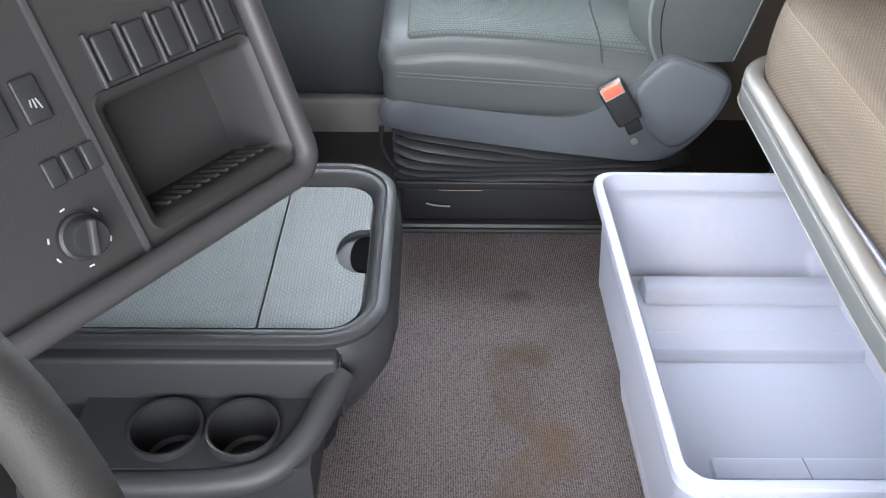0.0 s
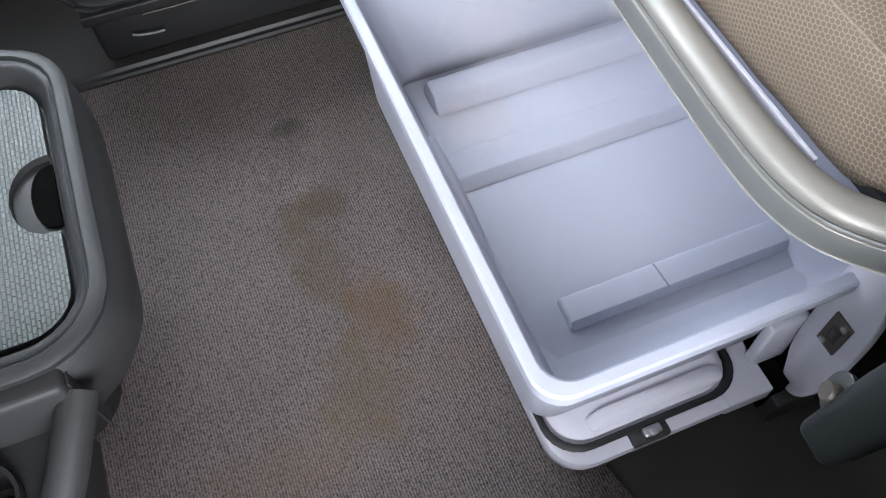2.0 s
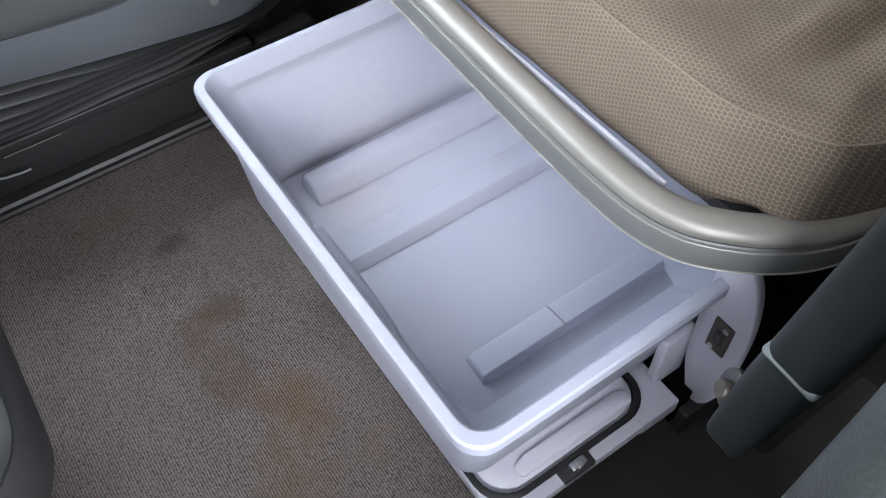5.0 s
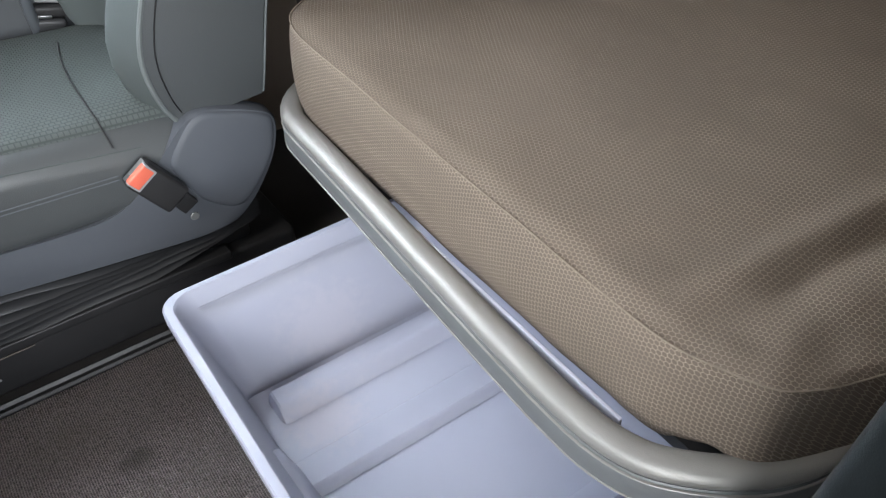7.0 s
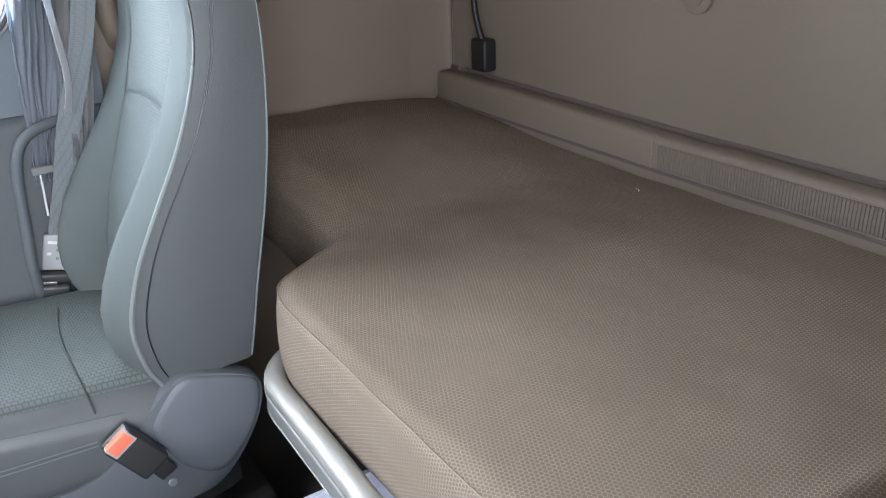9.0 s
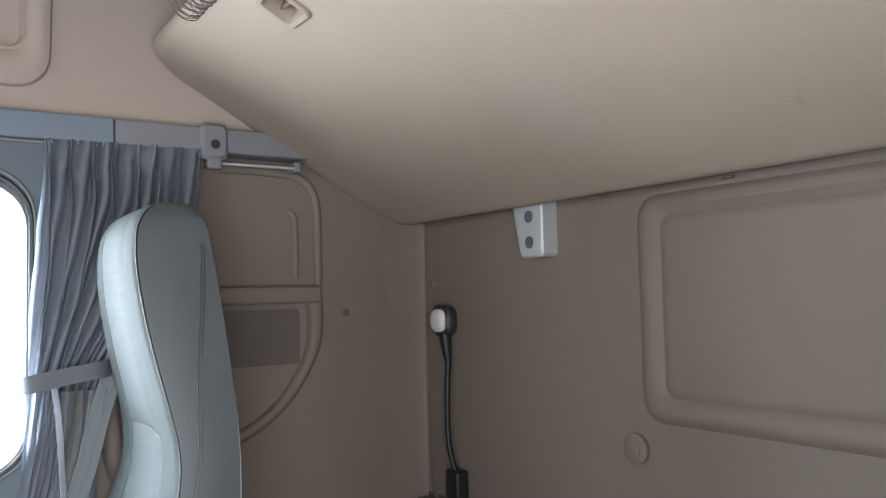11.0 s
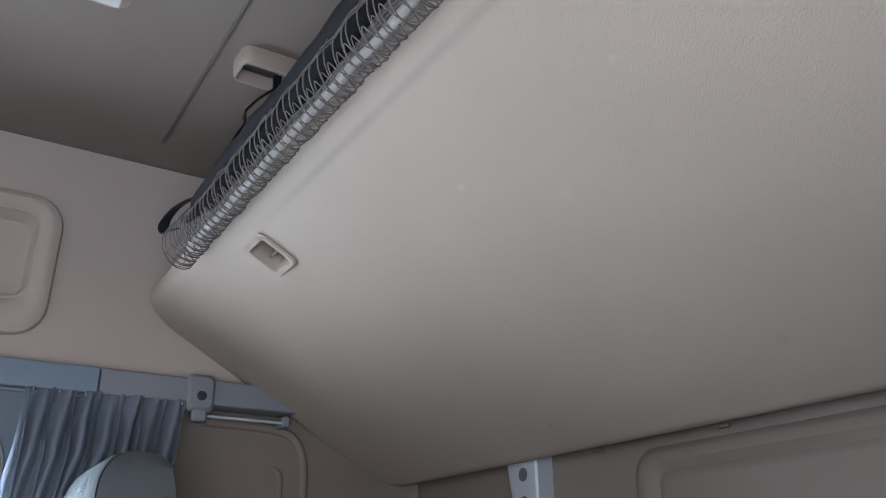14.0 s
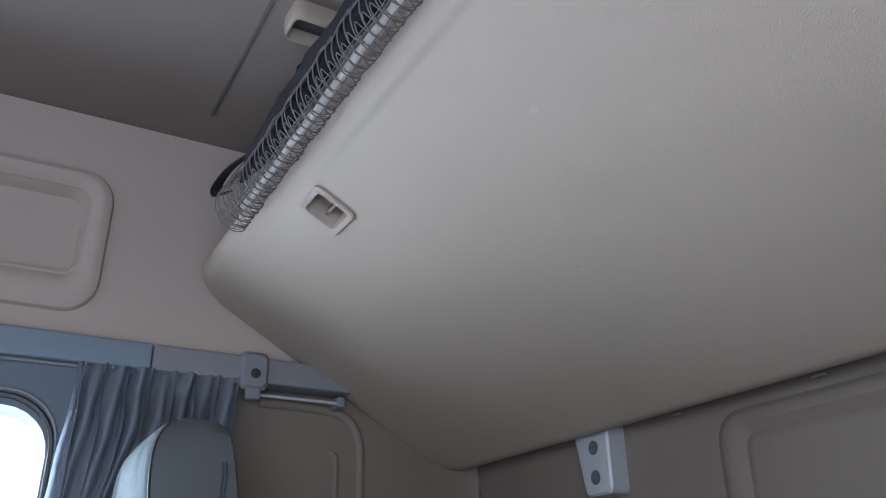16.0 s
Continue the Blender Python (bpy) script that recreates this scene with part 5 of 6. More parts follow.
for k in range(12):
    u = 0.030 + 0.0137 * k
    part("cubby_rib", rings([[dp(u + du, 0.0425 + dv, d) for du, dv in ((0, 0), (0.002, 0.003), (0.005, 0.003), (0.007, 0))] for d in (-0.072, -0.020)]), M_DASH, dash)
path = [dp(0.75, 0.0, 0.0), dp(0.30, 0.0, 0.0)] + [dp(0.03 - 0.03 * math.sin(a), 0.03 - 0.03 * math.cos(a), 0.0) for a in np.linspace(0, math.pi / 2, 7)] + [dp(0.0, 0.2, 0.0), dp(0.0, 0.42, 0.0)]
part("bezel", tube(path, 0.0145, 12), M_DASHBEZEL, dash, "rounded grey bezel round the panel")
part("side_skin", box(0, 0.75, 0, 0.42, -0.25, -0.10, m=Matrix.Translation(DO) @ Matrix((DE, DU, DW)).transposed().to_4x4()), M_DASH, dash)
part("divider", rings([[dp(u, v, d) for u, d in ((0.230, -0.012), (0.2315, -0.007), (0.236, -0.007), (0.2375, -0.012))] for v in np.linspace(0.0, 0.42, 5)]), M_DASHBEZEL, dash)
kn = rings([[dp(0.290 + r * math.cos(a), 0.060 + r * math.sin(a), d) for a in np.linspace(0, 2 * math.pi, 29)[:-1]] for r, d in ((0.024, -0.012), (0.024, -0.004), (0.021, -0.002), (0.019, 0.012), (0.017, 0.015))])
knob = part("rotary_knob", kn, M_BLACK, dash, "black rotary knob with pale markings")
part("knob_grip", rounded((-0.004, -0.018, 0.0), (0.004, 0.018, 0.021), 0.003, m=Matrix.Translation(dp(0.290, 0.060, 0)) @ Matrix((DE, DU, DW)).transposed().to_4x4() @ pose(0, 0, 0, 0, 0, 20)), M_DASHBEZEL, knob)
FR = Matrix((DE, DU, DW)).transposed().to_4x4()
for k in range(6):
    a = radians(20 + 64 * k)
    part("marking", rounded((-0.0009, -0.0028, 0), (0.0009, 0.0028, 0.001), 0.0003, m=Matrix.Translation(dp(0.290 + 0.031 * math.cos(a), 0.060 + 0.031 * math.sin(a), -0.012)) @ FR @ pose(0, 0, 0, 0, 0, math.degrees(a))), M_MARK, dash)
for k in range(5):
    part("rocker_switch", rounded((-0.013, -0.024, -0.004), (0.013, 0.024, 0.006), 0.004, m=Matrix.Translation(dp(0.030 + 0.037 * k, 0.205, -0.012)) @ FR), M_BLACK, dash, "black rocker switch")
    part("switch_rib", rounded((-0.0022, -0.028, -0.002), (0.0022, 0.028, 0.007), 0.002, m=Matrix.Translation(dp(0.0485 + 0.037 * k, 0.205, -0.012)) @ FR), M_DASHBEZEL, dash)
for k in range(3):
    part("push_button", rounded((-0.009, -0.014, -0.002), (0.009, 0.014, 0.005), 0.003, m=Matrix.Translation(dp(0.242 + 0.021 * k, 0.126, -0.012)) @ FR), M_BLACK, dash, "black push button")
    part("push_button", rounded((-0.013, -0.022, -0.002), (0.013, 0.022, 0.005), 0.003, m=Matrix.Translation(dp(0.270 + 0.036 * k, 0.195, -0.012)) @ FR), M_BLACK, dash, "black push button")
for k in range(3):
    part("symbol", rounded((-0.0008, -0.0055 + 0.002 * k, 0.0), (0.0008, 0.0055, 0.0008), 0.0003, m=Matrix.Translation(dp(0.266 + 0.004 * k, 0.190, -0.0065)) @ FR @ pose(0, 0, 0, 0, 0, 12 * k - 12)), M_DIM, dash, "small pale symbol stroke")

# steering wheel rim by the driver
wheel = thing("steering_wheel", (-0.60, -0.46, 0.84), "dark grained steering wheel", "steering wheel")
WX = Vector((0.65, 0, -0.76)).normalized()
WC = Vector((-0.552, -0.520, 0.893))
loop = [WC + Vector((0, 1, 0)) * 0.235 * math.cos(a) + WX * 0.235 * math.sin(a) for a in np.linspace(0, 2 * math.pi, 65)[:-1]]
part("rim", tube(loop, 0.0185, 14, closed=True), M_WHEEL, wheel)
part("hub", rounded((-0.08, -0.09, -0.03), (0.08, 0.09, 0.02), 0.025, m=Matrix.Translation(WC - Vector((0.76, 0, 0.65)) * 0.04) @ pose(0, 0, 0, 0, 49.5, 0)), M_WHEEL, wheel)
for a in (0.25, math.pi - 0.25):
    d = Vector((0, 1, 0)) * math.cos(a) + WX * math.sin(a)
    part("spoke", tube([WC - Vector((0.76, 0, 0.65)) * 0.04 + d * 0.07, WC - Vector((0.76, 0, 0.65)) * 0.03 + d * 0.15, WC + d * 0.232], 0.014, 8), M_WHEEL, wheel)
part("column", tube([WC - Vector((0.76, 0, 0.65)) * 0.05, WC - Vector((0.76, 0, 0.65)) * 0.36], 0.035, 12), M_BLACK, wheel)

# ---------------------------------------------------------------- upper bunk
ub = thing("upper_bunk", (0.75, 0.4, 1.6), "beige upper bunk, its underside sloping to the rear wall", "bunk")
BX0, BX1, BY0, BY1 = 0.352, 1.068, -0.78, 1.43
BZ = lambda x: 1.782 - 0.511 * (x - 0.352)
SL = math.atan(0.511)


def bunk_put(u, v, d):
    """On the bunk's underside: u front to back, v along y, d into the bunk."""
    k = (u - BX0) / (BX1 - BX0)
    vv = v + (0.115 * k if v > 0.35 else 0) * (v - 0.35) / (BY1 - 0.35)
    if v > 0.9:
        vv += 0.022 * math.sin(math.pi * min(1, max(0, k))) * (v - 0.9) / (BY1 - 0.9)
    return Vector((u + d * math.sin(SL), vv, BZ(u) + d * math.cos(SL)))


levels = []
for off, d in ((0.034, 0.0), (0.021, 0.0025), (0.010, 0.009), (0.002, 0.019), (0.0, 0.03), (0.002, 0.045), (0.008, 0.055)):
    levels.append((BX0 + off, BX1 - off, BY0 + off, BY1 - off, 0.075 - off * 0.5, d))
CU, CV = 0.450, 0.850
levels = [(CU - 0.026, CU + 0.026, CV - 0.031, CV + 0.033, 0.008, 0.035), (CU - 0.027, CU + 0.027, CV - 0.032, CV + 0.034, 0.009, 0.0)] + levels
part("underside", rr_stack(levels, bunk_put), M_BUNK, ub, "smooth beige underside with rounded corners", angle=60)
part("mattress", rounded((0.0, BY0 + 0.03, 0.055), (0.70, BY1 - 0.10, 0.16), 0.035, (4, 14, 1), m=Matrix.Translation((BX0 + 0.02, 0, BZ(BX0 + 0.02))) @ pose(0, 0, 0, 0, math.degrees(SL), 0)), M_SHEET, ub, "white covered mattress")
# catch recess near the front corner


def catch_put(u, v, d):
    return bunk_put(CU + u, CV + v, -d)


bm = rr_stack([(-0.037, 0.037, -0.042, 0.044, 0.013, 0.0), (-0.038, 0.038, -0.043, 0.045, 0.014, 0.004), (-0.035, 0.035, -0.040, 0.042, 0.012, 0.0065), (-0.027, 0.027, -0.032, 0.034, 0.009, 0.0055), (-0.025, 0.025, -0.030, 0.032, 0.008, 0.0005), (-0.024, 0.024, -0.029, 0.031, 0.008, -0.030)], catch_put, cap=False, cap_last=False)
cf = part("catch_frame", bm, M_FRAME, ub, "cream plastic frame of a finger catch")
part("catch_tongue", rr_stack([(0.002, 0.008, -0.029, 0.031, 0.002, -0.029), (0.003, 0.007, -0.029, 0.031, 0.0015, -0.010)], catch_put), M_WALL, cf)
part("catch_pin", tube([catch_put(0.014, -0.022, -0.010), catch_put(0.008, -0.004, -0.012), catch_put(0.010, 0.014, -0.016)], 0.0017, 6), M_BLACK, cf, "thin dark catch pin")
for v in (0.74, 0.45):
    part("hinge", rounded((BX1 - 0.006, v - 0.012, BZ(BX1) + 0.005), (BX1 + 0.002, v + 0.012, BZ(BX1) + 0.010), 0.002), M_WALL_DARK, ub)

# safety net, gathered along the bunk's front edge
net = thing("safety_net", (0.35, 0.4, 1.83), "grey cord safety net gathered along the upper bunk's edge", "net")
NR = 0.0335
NC = lambda y: Vector((0.342 + 0.009 * min(1.0, max(0.0, (0.75 - y) / 0.7)), y, 1.780 + 0.05 * max(0, y - 0.85) + 0.003 * math.sin(y * 5)))
ys = np.arange(1.026, -0.75, -0.0205)


def net_wide(i, y):
    return 1 + 0.05 * math.sin(i * 1.7) * math.sin(i * 0.31) + 0.22 * max(0.0, (y - 0.86) / 0.17)


def ring_x(a):
    """Sideways reach of the net: pressed flat where it lies against the bunk's edge."""
    c, s_ = math.cos(a), math.sin(a)
    if c < 0:
        return c
    k = min(1.0, max(0.0, (-s_ - 0.35) / 0.55))
    return c * (0.12 + 0.75 * k * k * (3 - 2 * k))


def off_bunk(p):
    """Keeps a cord on the outside of the bunk's front edge."""
    if p.x > 0.350 and p.z > BZ(p.x) - 0.004:
        if p.z - BZ(p.x) < 0.016:
            p.z = BZ(p.x) - 0.004
        else:
            p.x = 0.349
    return p


for i, y in enumerate(ys):
    c = NC(y)
    wide = net_wide(i, y)
    ring = []
    for k in range(33):
        a = 2 * math.pi * k / 32
        ring.append(off_bunk(c + Vector((NR * wide * ring_x(a), 0.007 * math.sin(a + 2.2) + 0.003 * math.sin(i * 2.3), NR * wide * math.sin(a) * 1.08 + 0.0015 * math.sin(i * 1.3 + a)))))
    part("cord_loop", tube(ring, 0.0010, 5), M_CORD, net)
# crossing cords of the lower mesh row
for ph in (0.0, math.pi):
    line = []
    for i in range(8 * len(ys)):
        y = 1.026 - 0.0205 * i / 8
        q = 4.45 + 0.80 * math.sin(i * math.pi / 8 + ph) + 0.05 * math.sin(i * 0.13)
        line.append(off_bunk(NC(y) + Vector((NR * 1.01 * net_wide(i // 8, y) * ring_x(q), 0.0, NR * 1.09 * net_wide(i // 8, y) * math.sin(q)))))
    part("crossing_cord", tube(line, 0.0009, 5), M_CORD, net)
for a in (1.70, 1.82, 1.95, 2.03, 2.1, 2.16, 2.22, 2.30, 2.36, 2.42, 2.50, 2.57, 2.64, 2.72, 2.8, 2.95, 4.0, 4.12, 4.6, 5.2):
    line = []
    for i, y in enumerate(ys):
        wide = net_wide(i, y) * 0.985
        q = a + 0.04 * math.sin(i * 0.35 + a * 7) + 0.02 * math.sin(i * 1.1 + a * 3)
        line.append(off_bunk(NC(y) + Vector((NR * wide * ring_x(q), 0.0, NR * wide * math.sin(q) * 1.08))))
    part("long_cord", tube(smooth_path(line, 2), 0.0008, 5), M_CORD, net)
secs = []
for y in np.linspace(1.00, -0.72, 240):
    ring = []
    fold = abs(noise.noise(Vector((y * 34, 2.0, 0.0)))) ** 0.6
    for q in range(12):
        a = 2 * math.pi * q / 12
        w = 0.95 + 0.18 * fold + 0.14 * noise.noise(Vector((math.cos(a) * 1.6, y * 42, math.sin(a) * 1.6)))
        ring.append(off_bunk(NC(y) + Vector((0.004 + 0.0065 * w * math.cos(a), 0, -0.009 + 0.003 * noise.noise(Vector((9.0, y * 13, 4.0))) + 0.0075 * w * math.sin(a)))))
    secs.append(ring)
part("rolled_cover", rings(secs), M_COVER, net, "white rolled cover inside the net", angle=60)
secs = []
for y in np.linspace(0.985, -0.72, 60):
    k = min(1.0, (1.0 - y) / 0.12)
    ring = []
    for q in range(14):
        a = 2 * math.pi * q / 14
        w = 1 + 0.28 * noise.noise(Vector((math.cos(a) * 2, y * 14, math.sin(a) * 2)))
        ring.append(Vector((0.334 + 0.021 * k * w * math.cos(a), y, 1.820 + 0.022 * k * w * math.sin(a) + 0.004 * math.sin(y * 11))))
    secs.append(ring)
part("dark_roll", rings(secs), M_STRAP, net, "dark blue-grey rolled cloth along the net", angle=80)
part("end_loop", ribbon(smooth_path([(0.338, 0.90, 1.838), (0.330, 0.96, 1.852), (0.321, 1.02, 1.858), (0.314, 1.062, 1.850), (0.312, 1.076, 1.836), (0.316, 1.066, 1.823), (0.324, 1.035, 1.818)], 8), 0.022, (0.85, 0.1, 0.5), 0.0012), M_STRAP, net, "dark strap loop at the net's end")

# ceiling anchor with the strap that holds the net
anchor = thing("ceiling_anchor", (0.44, 0.87, ZC), "beige ceiling anchor loop with a dark strap", "anchor")
bm = rr_stack([(0.352, 0.470, 0.824, 0.904, 0.02, 0.0), (0.352, 0.470, 0.824, 0.906, 0.022, -0.014), (0.354, 0.466, 0.827, 0.906, 0.02, -0.029), (0.357, 0.461, 0.831, 0.904, 0.016, -0.033),
               (0.360, 0.454, 0.839, 0.901, 0.010, -0.033), (0.362, 0.452, 0.841, 0.899, 0.009, -0.029), (0.363, 0.450, 0.843, 0.898, 0.008, -0.004)], lambda u, v, d: Vector((u, v, ZC + d)))
part("body", bm, M_FRAME, anchor)
# dark slab added in the recess to deepen its shade
part("slot", rounded((0.366, 0.857, ZC - 0.008), (0.440, 0.897, ZC - 0.0035), 0.002), M_DARKFLOOR, anchor)
part("strap", ribbon(smooth_path([(0.435, 0.872, ZC - 0.014), (0.440, 0.884, ZC - 0.040), (0.436, 0.872, ZC - 0.075), (0.418, 0.856, ZC - 0.115), (0.384, 0.842, ZC - 0.155), (0.356, 0.83, ZC - 0.21), (0.336, 0.815, 1.838)], 6), 0.024, (0.7, 0.5, 0.1), 0.0015), M_STRAP, anchor, "dark webbing strap")
part("strap_loop", ribbon(smooth_path([(0.438, 0.887, ZC - 0.034), (0.408, 0.895, ZC - 0.065), (0.384, 0.888, ZC - 0.105), (0.376, 0.862, ZC - 0.145), (0.358, 0.846, ZC - 0.19), (0.330, 0.83, 1.835)], 6), 0.022, (0.2, 0.8, 0.3), 0.0012), M_STRAP, anchor, "second fold of the strap")
lamp = thing("ceiling_lamp", (0.10, 0.78, ZC), "small frosted ceiling lamp in a beige surround", "lamp")
part("surround", rr_stack([(0.05, 0.158, 0.70, 0.85, 0.03, 0.0), (0.05, 0.158, 0.70, 0.85, 0.03, -0.010), (0.06, 0.148, 0.71, 0.84, 0.025, -0.014)], lambda u, v, d: Vector((u, v, ZC + d))), M_FRAME, lamp)
part("lens", rounded((0.065, 0.715, ZC - 0.020), (0.143, 0.835, ZC - 0.012), 0.006), M_LENS, lamp, "frosted lamp lens")

# ---------------------------------------------------------------- fittings on the rear and side walls
brk = thing("bunk_bracket", (XR, 1.0, 1.37), "grey painted steel bunk bracket on the rear wall", "bracket")


def bracket_put(u, v, d):
    return Vector((XR - d, u - 0.22 * (1.43 - v) * (1 if u > 0.985 else 0), v))


bm = rr_stack([(0.938, 1.040, 1.316, 1.45, 0.012, 0.0), (0.938, 1.040, 1.316, 1.45, 0.012, 0.040), (0.942, 1.036, 1.320, 1.446, 0.012, 0.044)], bracket_put)
part("body", bm, M_BRACKET, brk)
for z in (1.350, 1.407):
    part("bolt_hole", disc((XR - 0.0448, 0.981, z), (-1, 0, 0), 0.0140, 0.0010, 18), M_DOOR, brk)
    part("bolt", disc((XR - 0.0445, 0.979, z), (-1, 0, 0), 0.010, 0.001, 14), M_BRACKET, brk)

rl = thing("reading_lamp", (XR, 1.37, 1.2), "reading lamp with a clear head on a black flexible stem", "lamp")
part("head_frame", rr_stack([(1.332, 1.412, 1.132, 1.208, 0.026, 0.004), (1.329, 1.415, 1.129, 1.211, 0.028, 0.012), (1.329, 1.415, 1.129, 1.211, 0.028, 0.026), (1.335, 1.409, 1.135, 1.205, 0.025, 0.034)], rear), M_BLACK, rl)
part("lens", rr_stack([(1.340, 1.402, 1.140, 1.201, 0.022, 0.030), (1.341, 1.401, 1.141, 1.200, 0.022, 0.040), (1.347, 1.395, 1.147, 1.194, 0.019, 0.046), (1.356, 1.386, 1.156, 1.185, 0.012, 0.048)], rear), M_LENS, rl, "clear ribbed lamp lens")
part("neck", tube([(XR - 0.024, 1.362, 1.145), (XR - 0.022, 1.355, 1.09), (XR - 0.02, 1.352, 1.06)], lambda t: 0.017 - 0.009 * t, 10), M_RUBBER, rl)
part("stem", tube(smooth_path([(XR - 0.02, 1.352, 1.07), (XR - 0.03, 1.346, 0.97), (XR - 0.034, 1.338, 0.86), (XR - 0.025, 1.325, 0.79)], 6), 0.0075, 10), M_RUBBER, rl, "black flexible stem")
part("foot", rounded((XR - 0.04, 1.296, 0.716), (XR - 0.002, 1.352, 0.792), 0.008), M_RUBBER, rl, "black lamp foot")


def button(name, c, nrm, r, label, m=M_WALL):
    t = thing(name, c, label, "cap")
    part("cap", disc(c, nrm, r, r * 0.35, 22), m, t)
    part("centre", disc(Vector(c) + Vector(nrm) * r * 0.35, nrm, r * 0.5, 0.003, 16), m, t)
    t.location += LIFT


button("round_cap", (XR - 0.0005, 0.722, 0.930), (-1, 0, 0), 0.030, "round brown-beige cap on the rear wall")
button("screw_cap", (XR - 0.0005, 1.440, 1.264), (-1, 0, 0), 0.014, "small brown-beige screw cap by the reading lamp")
button("screw_cap", (XR - 0.0005, 1.442, 0.701), (-1, 0, 0), 0.014, "small brown-beige screw cap above the bolster")
button("side_socket", (0.881, YP - 0.0005, 1.198), (0, -1, 0), 0.010, "small dark screw in the side wall", M_WALL_DARK)

# grab pocket moulded on the side wall
gp = thing("wall_pocket", (0.65, YP, 1.05), "brown-beige moulded storage pocket on the side wall", "pocket")
outline = smooth_path([(0.30, YP, 1.262), (0.60, YP, 1.262), (0.768, YP, 1.262), (0.804, YP, 1.235), (0.802, YP, 1.13), (0.767, YP, 1.05), (0.70, YP, 0.965), (0.59, YP, 0.897), (0.45, YP, 0.865), (0.30, YP, 0.86)], 6, True)
c = Vector((0.55, YP, 1.08))
secs = [[p + (c - p) * k + Vector((0, -d, 0)) for p in outline] for k, d in ((-0.015, 0.0), (0.0, 0.018), (0.05, 0.026), (0.11, 0.026), (0.14, 0.018), (0.15, 0.006), (0.6, 0.004))]
part("frame", rings(secs), M_WALL, gp, angle=60)
# no real opening: a darker plate carries the shade inside the pocket
part("opening", rr_stack([(0.42, 0.748, 1.075, 1.212, 0.012, 0.004), (0.42, 0.748, 1.075, 1.212, 0.012, 0.0075)], lambda u, v, d: Vector((u, YP - d, v))), M_WALL_DARK, gp, "dark plate for the shaded slot of the pocket")
part("top_lip", rounded((0.30, YP - 0.036, 1.225), (0.799, YP - 0.002, 1.268), 0.010, (2, 1, 1)), M_WALL, gp)
bead = thing("wall_bead", (0.8, YP, 1.4), "raised brown-beige bead on the side wall", "moulding")
part("outer_bead", tube(smooth_path([(0.803, YP + 0.003, 1.27), (0.803, YP + 0.003, 1.42), (0.797, YP + 0.003, 1.49), (0.768, YP + 0.003, 1.535), (0.70, YP + 0.003, 1.552), (0.55, YP + 0.003, 1.555)], 6), 0.0125, 12), M_WALL, bead)
part("inner_bead", tube(smooth_path([(0.742, YP + 0.003, 1.29), (0.742, YP + 0.003, 1.42), (0.735, YP + 0.003, 1.45), (0.71, YP + 0.014, 1.465)], 6), 0.009, 10), M_WALL, bead)

# curtain with its rail, tie band and hook
cu = thing("curtain", (0.33, 1.43, 1.1), "blue-grey pleated cab curtain tied back with a band", "curtain")


def curtain_mesh(x0, x1, seedv, pleats, z0=0.629, z1=1.583, tie=1.085, back=0.0):
    bm = bmesh.new()
    nu, nv = pleats * 14, 64
    rows = []
    for j in range(nv + 1):
        z = z0 + (z1 - z0) * j / nv
        pinch = math.exp(-((z - tie) / 0.30) ** 2)
        a = x0 + np.interp(z, [0.63, 0.74, 0.84, 1.0, 1.17, 1.35, 1.58], [-0.042, -0.038, -0.033, -0.017, -0.009, -0.002, 0.006])
        b = x0 + (x1 - x0) * np.interp(z, [0.63, 0.665, 0.725, 0.826, 0.95, 1.1, 1.25, 1.45, 1.58], [-0.01, 0.0, 0.065, 0.14, 0.24, 0.36, 0.66, 0.96, 1.0])
        row = []
        for i in range(nu + 1):
            t = i / nu
            ph = t * pleats * 2 * math.pi + 0.9 * noise.noise(Vector((t * 5, z * 2.2, seedv)))
            amp = (0.014 + 0.006 * noise.noise(Vector((t * 9, z * 3, seedv + 4)))) * (1 - 0.45 * pinch)
            amp *= np.interp(z, [0.63, 0.90, 1.06], [0.25, 0.40, 1.0])
            top = max(0, (z - 1.50) / 0.07)
            gather = min(1.0, max(0.0, (z - 1.36) / 0.16))
            amp *= (1 - 0.35 * min(1, top)) * (1 + 0.5 * gather * noise.noise(Vector((t * 16, z * 9, seedv + 2))))
            x = a + (b - a) * t + 0.006 * math.sin(ph * 0.5 + z * 9) + 0.004 * noise.noise(Vector((t * 20, z * 12, seedv)))
            y = 1.425 + back + amp * math.sin(ph) + 0.016 * gather * noise.noise(Vector((t * 26, z * 24, seedv))) + 0.006 * noise.noise(Vector((t * 14, z * 7, seedv + 8)))
            row.append(bm.verts.new((x, y, z)))
        rows.append(row)
    for p, q in zip(rows, rows[1:]):
        for i in range(nu):
            bm.faces.new((p[i], p[i + 1], q[i + 1], q[i]))
    bmesh.ops.solidify(bm, geom=bm.faces[:], thickness=0.0015)
    return bm


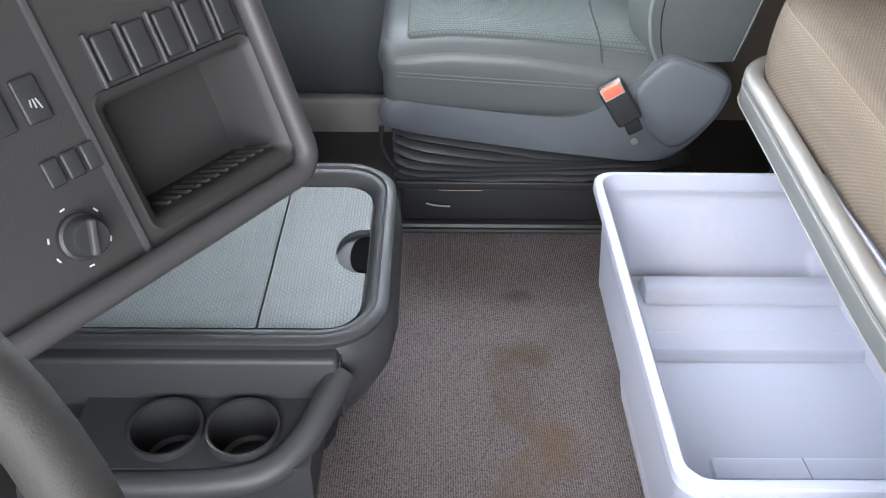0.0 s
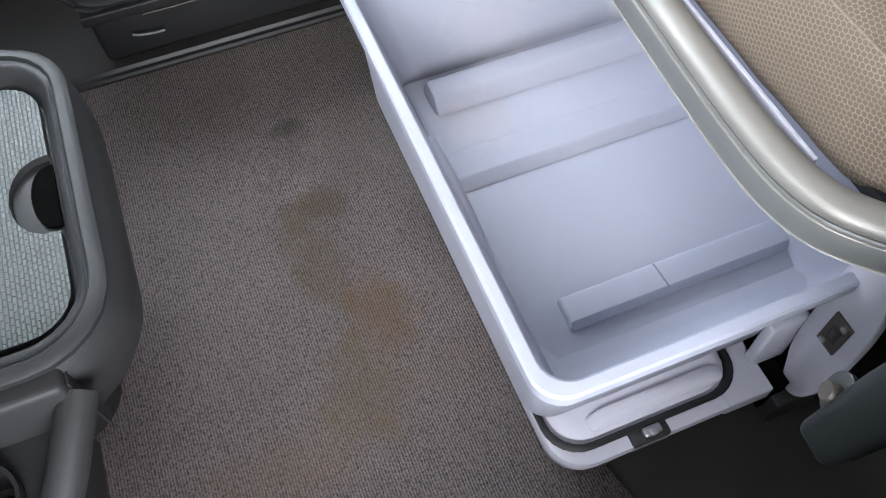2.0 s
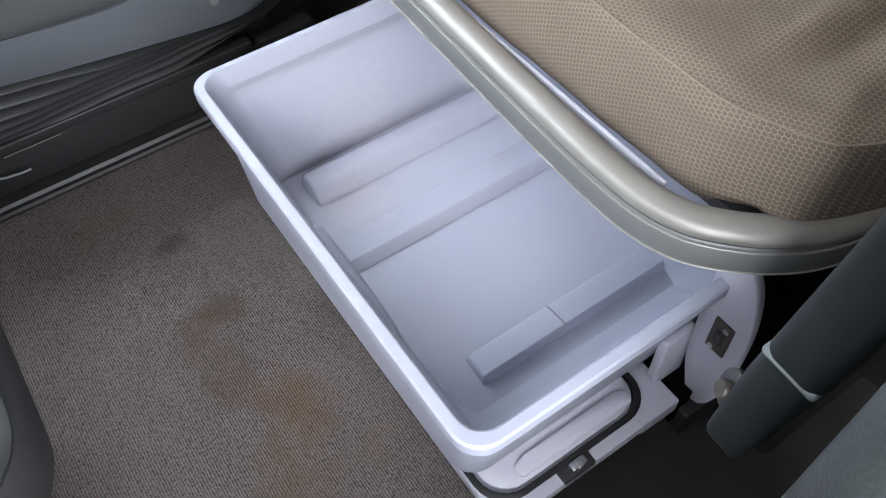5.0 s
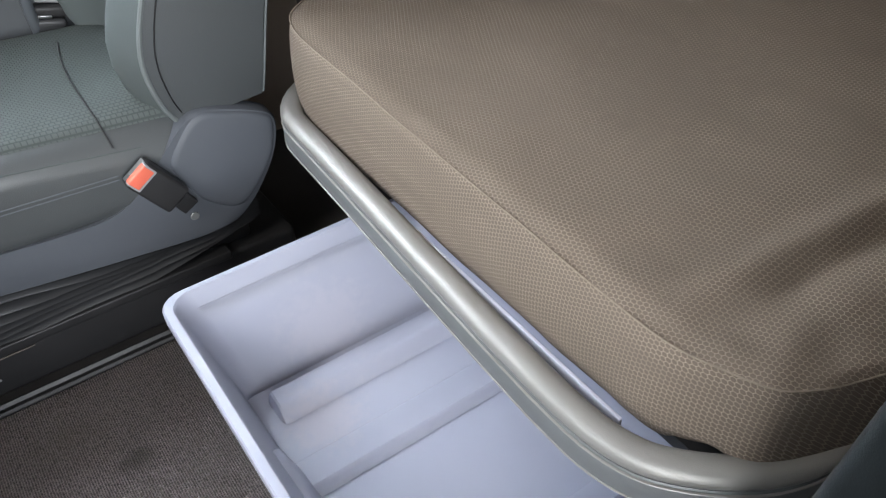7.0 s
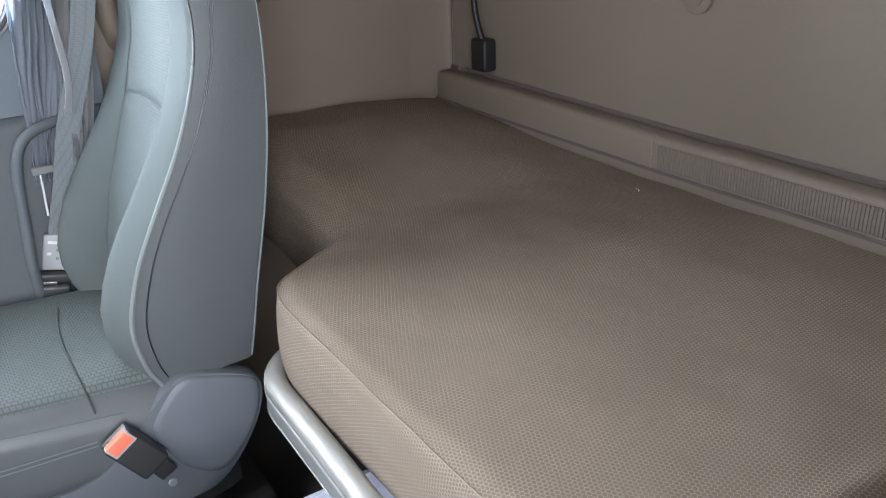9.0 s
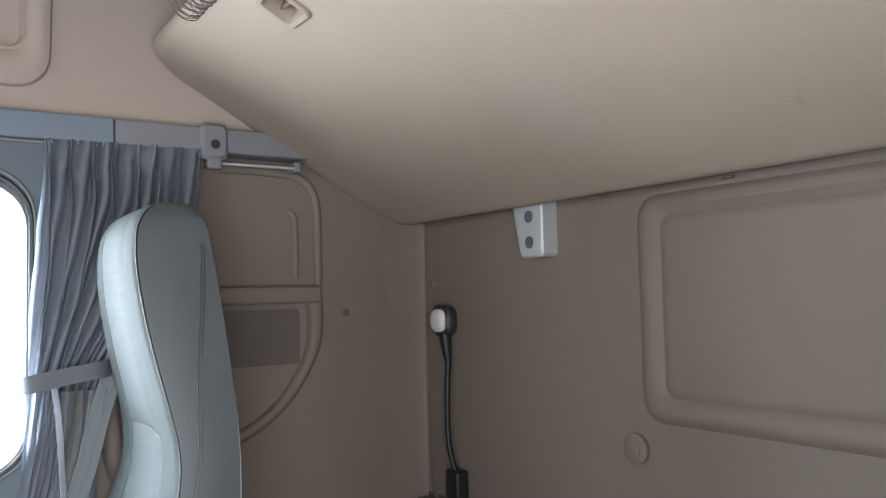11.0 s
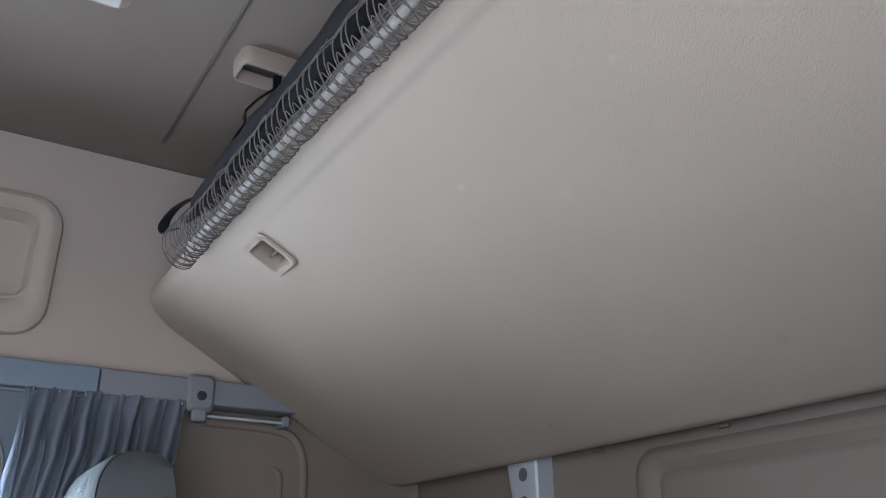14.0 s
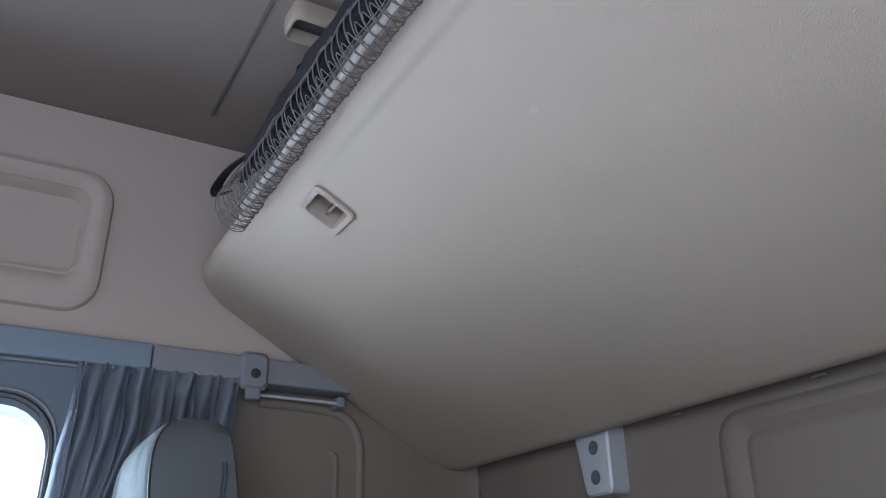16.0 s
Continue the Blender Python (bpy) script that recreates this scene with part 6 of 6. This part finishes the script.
part("cloth", curtain_mesh(0.146, 0.490, 1.3, 15), M_CURTAIN, cu, angle=80)
part("lining", curtain_mesh(0.205, 0.42, 5.1, 4, tie=0.95, back=-0.020, z1=1.06), M_CURTAINLINE, cu, "beige lining edge of the curtain", angle=80)
part("hem", ribbon(smooth_path([(0.172, 1.386, 1.075), (0.180, 1.384, 1.02), (0.185, 1.384, 0.95), (0.191, 1.388, 0.83), (0.180, 1.394, 0.76)], 6), 0.012, (1, 0.2, 0.1), 0.0015), M_CURTAINLINE, cu, "beige hem along the curtain's edge")
part("tie_band", ribbon(smooth_path([(0.118, 1.44, 1.075), (0.130, 1.392, 1.08), (0.20, 1.382, 1.093), (0.27, 1.385, 1.103), (0.30, 1.44, 1.108)], 6), 0.035, (0, 0, 1), 0.002), M_DOOR, cu, "dark blue-grey tie band")
for k in range(7):
    part("glider", rounded((0.17 + 0.05 * k, 1.420, 1.572), (0.175 + 0.05 * k, 1.427, 1.581), 0.002), M_GREYTRIM, cu)
part("cord", tube(smooth_path([(0.110, 1.413, 0.659), (0.109, 1.412, 0.627), (0.107, 1.411, 0.592), (0.106, 1.411, 0.567)], 6), 0.0022, 6), M_MARK, cu, "thin white pull cord")
part("clip", rounded((0.096, 1.405, 0.650), (0.136, 1.417, 0.665), 0.003), M_CURTAINLINE, cu, "beige plastic clip")

hk = thing("coat_hook", (0.53, 1.46, 1.62), "grey-beige plastic coat hook on the header trim", "hook")
bm = rr_stack([(0.482, 0.544, 1.562, 1.645, 0.014, 0.0), (0.481, 0.545, 1.561, 1.646, 0.015, 0.020), (0.489, 0.537, 1.569, 1.638, 0.014, 0.030)], lambda u, v, d: Vector((u, YP - 0.055 - d, v)))
part("body", bm, M_GREYTRIM, hk)
part("hole", disc((0.513, YP - 0.0855, 1.596), (0, -1, 0), 0.011, 0.0012, 18), M_BLACK, hk)
part("clip", rounded((0.496, YP - 0.082, 1.540), (0.530, YP - 0.055, 1.568), 0.006), M_GREYTRIM, hk)

rail = thing("curtain_rail", (0.66, 1.46, 1.57), "thin white curtain rail with an end bracket", "rail")
part("bar", rounded((0.535, YP - 0.052, 1.555), (0.728, YP - 0.042, 1.562), 0.003), M_BRACKET, rail)
part("end_bracket", rounded((0.720, YP - 0.056, 1.549), (0.738, YP - 0.0005, 1.574), 0.004), M_GREYTRIM, rail)
part("front_bar", rounded((-0.8, YP - 0.060, 1.572), (0.50, YP - 0.050, 1.5795), 0.003), M_GREYTRIM, rail)

anchor.location += Vector((0.012, 0.014, 0))
for fitting in (ub, net, anchor, lamp, brk, rl, gp, bead, cu, hk, rail):
    fitting.location += LIFT
